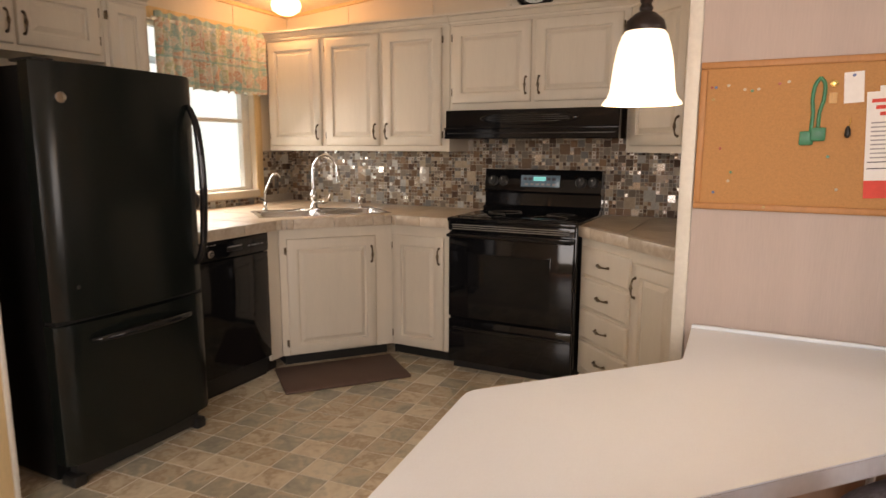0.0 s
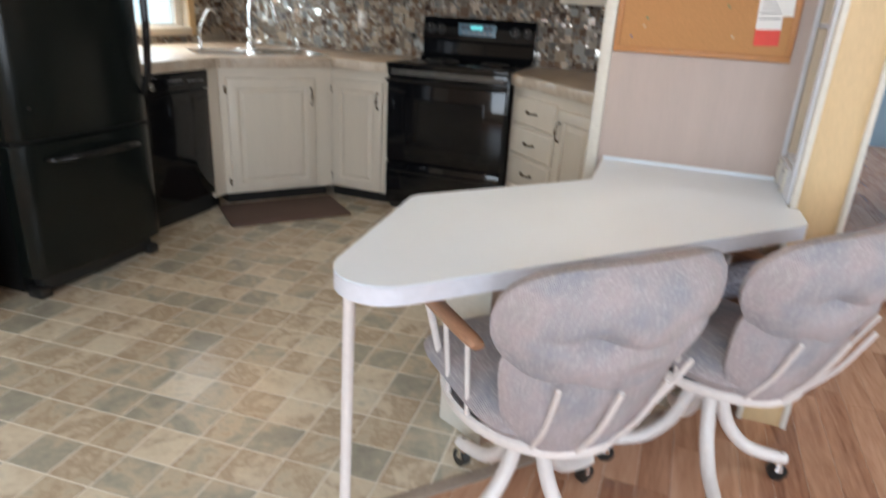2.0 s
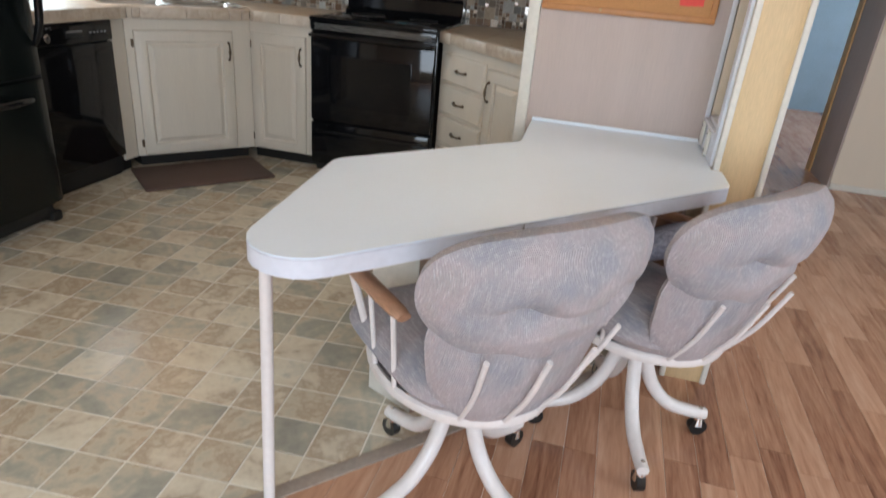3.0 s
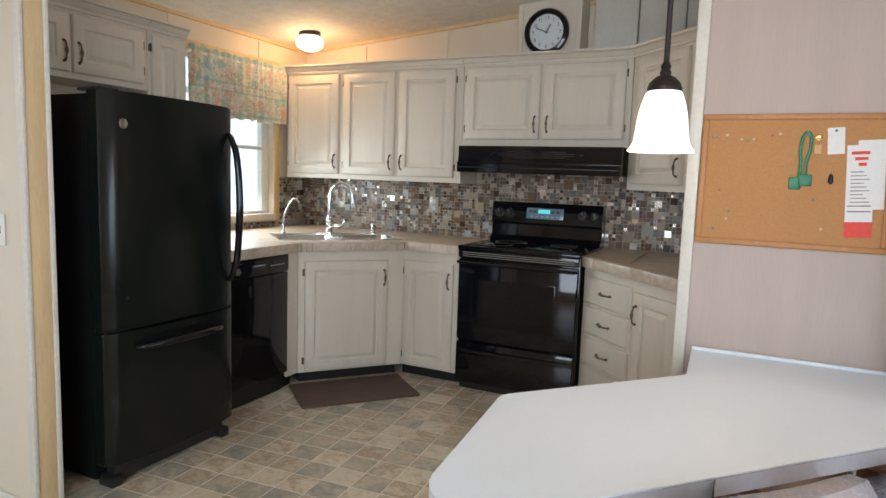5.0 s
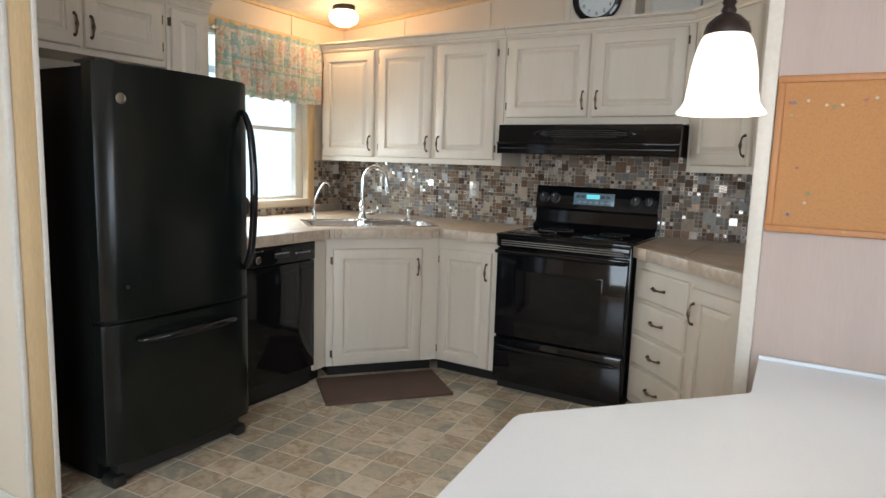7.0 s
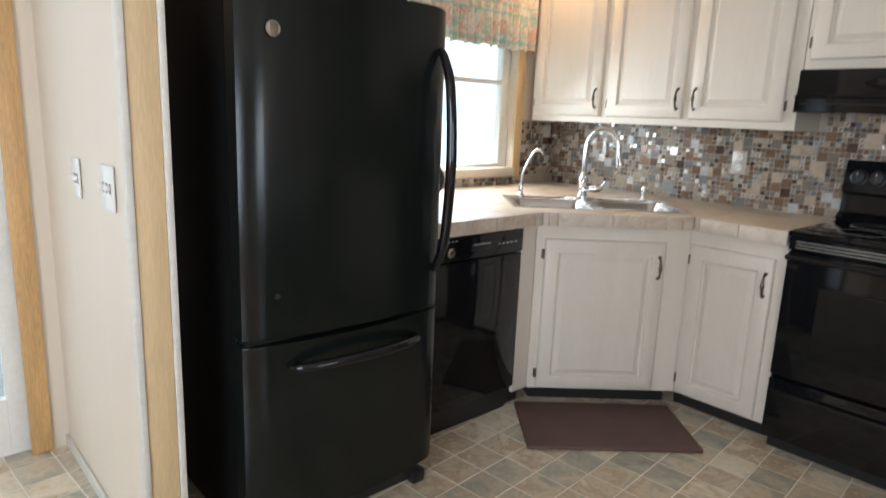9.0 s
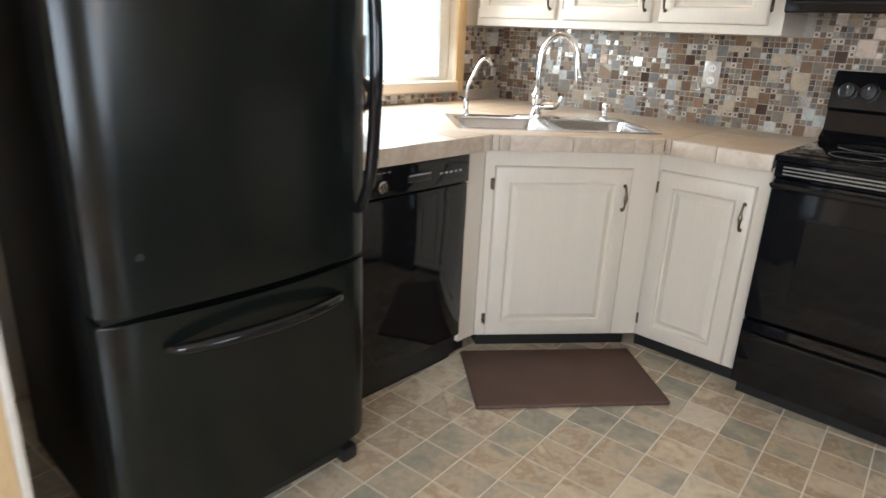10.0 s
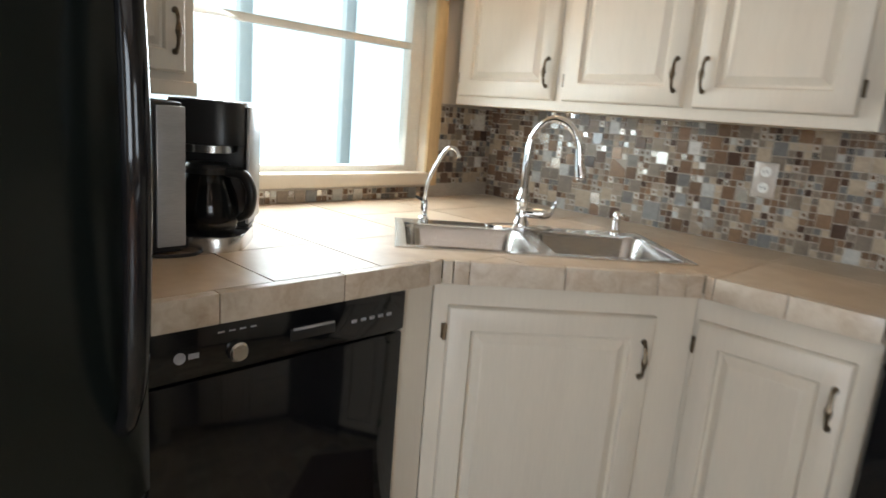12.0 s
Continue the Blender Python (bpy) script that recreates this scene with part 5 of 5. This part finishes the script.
def cushion(w, h, d, e=4.0, nx=22, nz=16, tufts=(), taper=0.0, bend=0.0):
    """A padded block in the plane of x and z, thick along y, with tufted dimples; its back is flatter. bend wraps it round a sitter."""
    bm = bmesh.new()
    grid = {}
    for side in (-1, 1):
        for i in range(nx + 1):
            for j in range(nz + 1):
                u, v = 2 * i / nx - 1, 2 * j / nz - 1
                # rounded outline
                rad = (abs(u) ** e + abs(v) ** e) ** (1 / e)
                mx_ = max(abs(u), abs(v))
                k = mx_ / rad if rad > 1e-6 else 1
                x, z = u * k * w / 2, v * k * h / 2
                x *= 1 - taper * (0.5 - v * 0.5)
                t_ = max(0.0, 1 - mx_ ** 2.6) ** 0.5
                y = side * d / 2 * (0.0 + t_)
                for tx, tz, depth, rr in tufts:
                    q = math.exp(-((x - tx) ** 2 + (z - tz) ** 2) / rr ** 2)
                    y -= side * depth * q
                    q2 = math.exp(-((z - tz) / (rr * 0.35)) ** 2) * math.exp(-((x - tx) / (rr * 3)) ** 2)
                    y -= side * depth * 0.35 * q2
                y += bend * (x / (w / 2)) ** 2
                key = (i, j) if mx_ > 0.9999 else (i, j, side)
                if key not in grid:
                    grid[key] = bm.verts.new((x, y, z))
    def g(i, j, s):
        return grid.get((i, j)) or grid[(i, j, s)]
    for s in (-1, 1):
        for i in range(nx):
            for j in range(nz):
                bm.faces.new((g(i, j, s), g(i + 1, j, s), g(i + 1, j + 1, s), g(i, j + 1, s)))
    return bm


def swivel_chair(m, label, legs_turn):
    """Faces +y; its seat is 0.46 high."""
    c = thing("swivel_chair", m, label, "chair", "chairs at the peninsula")
    part("hub", lathe([(0.020, 0.25), (0.026, 0.27), (0.030, 0.345), (0.06, 0.358), (0.06, 0.368)], 24), M_WMETAL, c)
    for k in range(4):
        a = radians(legs_turn + 90 * k)
        ca, sa = math.cos(a), math.sin(a)
        pts = [(0.03, 0.33), (0.045, 0.26), (0.08, 0.17), (0.14, 0.105), (0.21, 0.080), (0.265, 0.072)]
        lg = part("leg", tube([(r * ca, r * sa, z) for r, z in pts], [0.018, 0.020, 0.020, 0.020, 0.019, 0.017], 12), M_WMETAL, c, "white curved tube leg")
        part("bolt", lathe([(0.006, 0), (0.006, 0.004), (0.003, 0.006)], 10, (0.248 * ca, 0.248 * sa, 0.089)), M_STEEL, lg)
        cx, cy = 0.250 * ca, 0.250 * sa
        cs = part("caster", tube([(cx - 0.012 * sa, cy + 0.012 * ca, 0.027), (cx + 0.012 * sa, cy - 0.012 * ca, 0.027)], [0.0265, 0.027], 20, n=1), M_BLKPL, c, "black caster wheel")
        part("fork", tube([(cx, cy, 0.030), (cx, cy, 0.072)], [0.017, 0.012], 12, n=1), M_CHROME, cs, "chrome caster hood")
    # the band round the seat, longer than wide
    RX, RY, CY = 0.205, 0.245, 0.02
    ring = [(RX * math.cos(a), CY + RY * math.sin(a), 0.385) for a in np.linspace(0, 2 * math.pi, 41)]
    part("seat_band", tube(ring, 0.0105, 8, n=1, flat=1.5), M_WMETAL, c, "white metal seat band")
    pan = part("seat_pan", lathe([(0.18, 0.362), (0.232, 0.368), (0.236, 0.380), (0.230, 0.390)], 36), M_FABRIC, c, m=pose(0, CY, 0))
    pan.scale = (0.84, 1.0, 1.0)
    part("seat", cushion(0.43, 0.50, 0.125, nx=20, nz=20, tufts=((0, 0, 0.012, 0.05),)), M_FABRIC, c, "tweed seat cushion", pose(0, 0.045, 0.435, 90))
    buttons = tuple((x, z, d, r) for x, z, d, r in ((-0.105, 0.010, 0.034, 0.040), (0.105, 0.010, 0.034, 0.040), (-0.115, -0.125, 0.020, 0.040), (0.105, -0.125, 0.020, 0.040), (0.0, -0.060, 0.010, 0.05)))
    part("backrest", cushion(0.560, 0.335, 0.150, 2.2, nx=36, nz=26, tufts=buttons, taper=0.10, bend=0.090), M_FABRIC, c, "tufted tweed upper back cushion", pose(0.004, -0.272, 0.702, 19))
    part("lower_back", cushion(0.500, 0.350, 0.115, 3.2, nx=26, nz=18, taper=0.30, bend=0.085), M_FABRIC, c, "tweed lower back cushion", pose(0.002, -0.222, 0.528, 16))
    for x in (-0.125, -0.042, 0.042, 0.125):
        y0 = CY - RY * math.sqrt(max(0, 1 - (x / RX) ** 2))
        part("back_spindle", tube([(x, y0 - 0.004, 0.39), (x * 1.15, y0 - 0.068, 0.49), (x * 1.30, y0 - 0.118, 0.61)], 0.0060, 8, n=3), M_WMETAL, c, "white metal spindle")
    for s in (-1, 1):
        for y, y2 in ((0.150, 0.165), (0.065, 0.065), (-0.030, -0.045)):
            x0 = s * RX * math.sqrt(max(0, 1 - ((y - CY) / RY) ** 2))
            part("arm_post", tube([(x0, y, 0.39), (s * 0.222, y2, 0.600)], 0.0095 if y > 0.1 else 0.0062, 8, n=1), M_WMETAL, c, "white metal arm post")
        part("armrest", tube([(s * 0.212, 0.195, 0.592), (s * 0.222, 0.170, 0.608), (s * 0.228, 0.06, 0.614), (s * 0.222, -0.055, 0.608), (s * 0.217, -0.085, 0.602)], [0.020, 0.025, 0.026, 0.024, 0.018], 12, flat=0.55), M_ARM, c, "light wooden armrest")
    return c


c1 = swivel_chair(pose(0.10, 1.375, 0, 0, 0, 46), "mauve grey tweed swivel chair with white metal frame", 58 - 46)
c2 = swivel_chair(pose(0.515, 1.775, 0, 0, 0, 52), "grey tweed swivel chair with white frame at the table", 15 - 52)

pil = thing("throw_pillow", pose(0.545, 1.85, 0.595, 60, 0, 52), "small blue and mauve pillow on a chair seat", "pillow")
part("cover", cushion(0.26, 0.22, 0.09, 3.0, nx=16, nz=14), mat("blue_mauve_cloth", (0.40, 0.42, 0.52), 0.95, vary=0.25, scale=12, fine=120, bump=0.6), pil)

# ---- coffee maker ----
M_SILVER = mat("satin_silver_plastic", (0.40, 0.40, 0.40), 0.36, 0.3, vary=0.05, stretch=(1, 1, 8))
cm = thing("coffee_maker", pose(-2.628, 2.760, 0.9075, 0, 0, 52), "black and steel drip coffee maker with glass carafe", "coffee maker")
part("base", prism(round_poly([(-0.085, -0.11), (0.085, -0.11), (0.085, 0.10), (-0.085, 0.10)], [0.07, 0.07, 0.02, 0.02]), 0, 0.035, bev=0.004), M_STEEL, cm, "steel base")
part("column", box(-0.085, 0.085, 0.02, 0.10, 0.035, 0.322, bev=0.01), M_BLKPL, cm)
part("head", prism(round_poly([(-0.085, -0.10), (0.085, -0.10), (0.085, 0.10), (-0.085, 0.10)], [0.06, 0.06, 0.02, 0.02]), 0.24, 0.335, bev=0.008), M_BLKPL, cm)
part("trim_band", prism(round_poly([(-0.06, -0.102), (0.06, -0.102), (0.06, 0.0), (-0.06, 0.0)], [0.05, 0.05, 0.0, 0.0]), 0.222, 0.238), M_STEEL, cm, "steel band")
part("side_panel", box(0.086, 0.094, -0.05, 0.098, 0.06, 0.325, bev=0.002), M_SILVER, cm, "brushed steel side panel")
M_CARAFE = glass("dark_carafe_glass", (0.42, 0.43, 0.45), 0.02)
cf = part("carafe", lathe([(0.055, 0.038), (0.066, 0.05), (0.070, 0.08), (0.064, 0.12), (0.050, 0.155), (0.047, 0.175)], 36, (0, -0.035, 0)), M_CARAFE, cm, "dark glass carafe")
part("lid", lathe([(0.050, 0.172), (0.052, 0.185), (0.045, 0.195), (0.01, 0.198)], 30, (0, -0.035, 0)), M_BLKPL, cf)
part("handle", tube([(0.045, -0.05, 0.178), (0.085, -0.075, 0.175), (0.105, -0.085, 0.14), (0.10, -0.08, 0.095), (0.075, -0.065, 0.075)], [0.012, 0.013, 0.012, 0.011, 0.009], 10), M_BLKPL, cf, "black handle")
for i in range(6):
    part("level_mark", box(-0.066 + 0.002 * i, -0.058 + 0.002 * i, -0.074, -0.072, 0.07 + 0.012 * i, 0.072 + 0.012 * i), M_PAPER, cf)
g2 = thing("can_opener", pose(-2.625, 2.600, 0.9075, 0, 0, 92), "tall black countertop appliance with brushed steel front", "kitchen appliance")
part("body", box(-0.06, 0.06, -0.08, 0.08, 0.004, 0.328, bev=0.012), M_BLKPL, g2)
part("front", box(-0.004, 0.058, -0.088, -0.079, 0.020, 0.318, bev=0.003), M_SILVER, g2, "brushed steel front")
part("cord", tube([(-0.05, -0.05, 0.004), (0.0, -0.10, 0.004), (0.06, -0.11, 0.004), (0.09, -0.09, 0.004)], 0.004, 8), M_BLKPL, g2)

# ---- backsplash mosaic ----
U = 0.0230
MOS = [("brown", (0.17, 0.105, 0.066), 0.22, 0.0, 34), ("taupe", (0.225, 0.175, 0.13), 0.32, 0.0, 36), ("dark_brown", (0.075, 0.045, 0.032), 0.15, 0.0, 11), ("beige", (0.31, 0.245, 0.175), 0.32, 0.0, 24), ("white_shell", (0.62, 0.61, 0.57), 0.16, 0.0, 13), ("grey_glass", (0.185, 0.18, 0.17), 0.08, 0.0, 20), ("steel", (0.50, 0.48, 0.45), 0.22, 1.0, 18), ("copper", (0.25, 0.155, 0.095), 0.25, 0.2, 14), ("framed", (0.52, 0.48, 0.43), 0.32, 1.0, 0)]
MMAT = [mat("mosaic_" + n, c, r, me, vary=0.12, scale=18, fine=90, bump=0.03, rand=0.3) for n, c, r, me, _ in MOS]
FLAT = [(0, 0.0), (0, -0.0016), (0.0008, -0.0024)]
FRAMED = FLAT + [(0.0042, -0.0024), (0.0048, -0.0016)]
WTS = [w for *_, w in MOS]
tile_mesh = {}
rng = random.Random(7)
def mosaic_mesh(k, j):
    if (k, j) not in tile_mesh:
        s = k * U - 0.0030
        tile_mesh[k, j] = mesh_of("mosaic_tile", rings_panel(s, s, FRAMED if j == 8 else FLAT), MMAT[j], False)
        if j == 8:
            tile_mesh[k, j].materials.append(MMAT[0])
            tile_mesh[k, j].polygons[-1].material_index = 1
    return tile_mesh[k, j]


def mosaic(parent, nx, nz, m0, near, skip=lambda x, z: False):
    """Packs squares of three sizes; those that near() names are parts, the rest one mesh."""
    taken = set()
    rest = [bmesh.new() for _ in MOS]
    for iz in range(nz):
        for ix in range(nx):
            if (ix, iz) in taken or skip(ix * U, iz * U):
                continue
            k = rng.choices((3, 2, 1), (1, 18, 81))[0]
            while k > 1 and any((ix + a, iz + b) in taken or ix + a >= nx or iz + b >= nz or skip((ix + a) * U, (iz + b) * U) for a in range(k) for b in range(k)):
                k -= 1
            for a in range(k):
                for b in range(k):
                    taken.add((ix + a, iz + b))
            w = list(WTS)
            if k == 3:
                w[4], w[2], w[0] = w[4] * 1.6, 3, 14
            if k == 1:
                w[4] *= 0.6
                w[2] *= 1.3
                w[8] = 22
            j = rng.choices(range(len(MOS)), w)[0]
            if near(ix * U, iz * U):
                ob = new("mosaic_tile", mosaic_mesh(k, j))
                ob.parent = parent
                ob.matrix_basis = m0 @ pose(ix * U, 0, iz * U, rng.uniform(-2.6, 2.6), 0, rng.uniform(-2.6, 2.6))
            else:
                s = k * U - 0.0030
                rings_panel(s, s, FRAMED if j == 8 else FLAT, ix * U, iz * U, rest[j], (rng.uniform(-0.05, 0.05), rng.uniform(-0.05, 0.05)))
                if j == 8:
                    rest[j].faces.ensure_lookup_table()
                    rest[j].faces[-1].material_index = 1
    for (n, *_), bm, mm in zip(MOS, rest, MMAT):
        if len(bm.verts):
            many = tagged(part("mosaic_tiles", bm, mm, parent, m=m0, shade=False), kind="stuff")
            many.data.materials.append(MMAT[0])
        else:
            bm.free()


bs = tagged(part("backsplash", box(WX + 0.008, 0.63, SY - 0.008, SY - 0.0005, 0.905, 1.60), M_GROUT), "mixed glass, stone and steel mosaic backsplash", "backsplash", kind="structure")
def under(x, z):
    xx = WX + 0.008 + x
    return z > 0.385 and not (-1.56 < xx < -0.50)
mosaic(bs, int(3.73 / U), int(0.60 / U), pose(WX + 0.010, SY - 0.008, 0.909), lambda x, z: 0.40 < x < 0.98 and z < 0.385, under)
bs2 = tagged(part("backsplash", box(WX + 0.0005, WX + 0.008, 2.45, SY - 0.008, 0.905, 0.962), M_GROUT), "low mosaic strip under the window", "backsplash", kind="structure")
mosaic(bs2, int(1.49 / U), 2, pose(WX + 0.008, 2.455, 0.909, 0, 0, 90), lambda x, z: x > 0.6)
bs3 = tagged(part("backsplash", box(WX + 0.0005, WX + 0.008, 3.967, SY - 0.008, 0.962, 1.293), M_GROUT), "mosaic backsplash beside the window", "backsplash", kind="structure")
mosaic(bs3, int(0.322 / U), int(0.325 / U), pose(WX + 0.008, 3.969, 0.9645, 0, 0, 90), lambda x, z: False)

# ---- floors: vinyl tiles, strip, planks ----
TX, TY, TX0, TY0, TTURN = 0.1435, 0.139, -0.0524, -0.0361, radians(4.5)
STRIP_A, STRIP_D = Vector((-0.53, 0.976)), Vector((0.666, 0.746))
def side_of_strip(x, y):
    return (x - STRIP_A.x) * STRIP_D.y - (y - STRIP_A.y) * STRIP_D.x
floor_ob = bpy.data.objects["floor"]
tm = mesh_of("vinyl_tile", box(0.0030, TX - 0.0030, 0.0030, TY - 0.0030, -0.006, 0.0, bev=0.0004, seg=1), M_VINYL, False)
rest = bmesh.new()
count = 0
tc, ts = math.cos(TTURN), math.sin(TTURN)
for i in range(-24, 10):
    for j in range(-14, 36):
        u, v = TX0 + i * TX, TY0 + j * TY
        x, y = u * tc - v * ts, u * ts + v * tc
        if x < WX - TX or x > 0.66 or y > SY or y < -2.3:
            continue
        cell = [((u + p) * tc - (v + q) * ts, (u + p) * ts + (v + q) * tc) for p, q in ((0.003, 0.003), (TX - 0.003, 0.003), (TX - 0.003, TY - 0.003), (0.003, TY - 0.003))]
        keep = clip_poly(cell, -STRIP_D.y, STRIP_D.x, -STRIP_D.y * STRIP_A.x + STRIP_D.x * STRIP_A.y)
        if len(keep) < 3:
            continue
        whole = len(keep) == 4 and area(keep) > TX * TY * 0.90
        if whole and -2.3 < x < -0.2 and 0.85 < y < 3.65 and count < 300 and not (y > 3.0 and x > -0.75):
            ob = new("vinyl_tile", tm)
            ob.parent = floor_ob
            ob.matrix_basis = pose(x, y, 0, 0, 0, math.degrees(TTURN))
            count += 1
        elif area(keep) > 1e-4:
            prism(keep, -0.006, 0.0, bm=rest)
tagged(part("vinyl_tiles", rest, M_VINYL, floor_ob, shade=False), kind="stuff")
strip_n = Vector((STRIP_D.y, -STRIP_D.x))
a, b = STRIP_A - STRIP_D * 4.5, STRIP_A + STRIP_D * 1.66
pts = [a, a + strip_n * 0.042, b + strip_n * 0.042, b]
M_STRIP = mat("brown_transition_strip", (0.40, 0.33, 0.27), 0.45, vary=0.08, fine=60)
trim(prism([tuple(p) for p in pts], -0.005, 0.004, bev=0.002), "brown threshold strip between vinyl and laminate floor", M_STRIP)
PW, PL = 0.094, 0.62
nplank = 0
restp = bmesh.new()
for r in range(-26, 42):
    y_off = random.Random(r).random() * PL
    for c in range(-4, 17):
        x0, y0 = r * PW, c * PL + y_off - 1.0
        cell = [(x0 + 0.0006, y0 + 0.0006), (x0 + PW - 0.0006, y0 + 0.0006), (x0 + PW - 0.0006, y0 + PL - 0.0006), (x0 + 0.0006, y0 + PL - 0.0006)]
        o = STRIP_A + strip_n * 0.043
        keep = cell if x0 > 0.62 else clip_poly(cell, STRIP_D.y, -STRIP_D.x, STRIP_D.y * o.x - STRIP_D.x * o.y)
        for aa, bb, cc in ((1, 0, -3.0), (-1, 0, -4.0), (0, 1, -2.6), (0, -1, -8.6)):
            keep = clip_poly(keep, aa, bb, cc) if len(keep) > 2 else keep
        if len(keep) < 3 or area(keep) < 2e-4:
            continue
        if -0.6 < x0 < 2.2 and 0.3 < y0 < 4.0 and nplank < 200:
            part("plank", prism(keep, -0.006, 0.0), M_PLANK, floor_ob, shade=False)
            nplank += 1
        else:
            prism(keep, -0.006, 0.0, bm=restp)
tagged(part("planks", restp, M_PLANK, floor_ob, shade=False), kind="stuff")
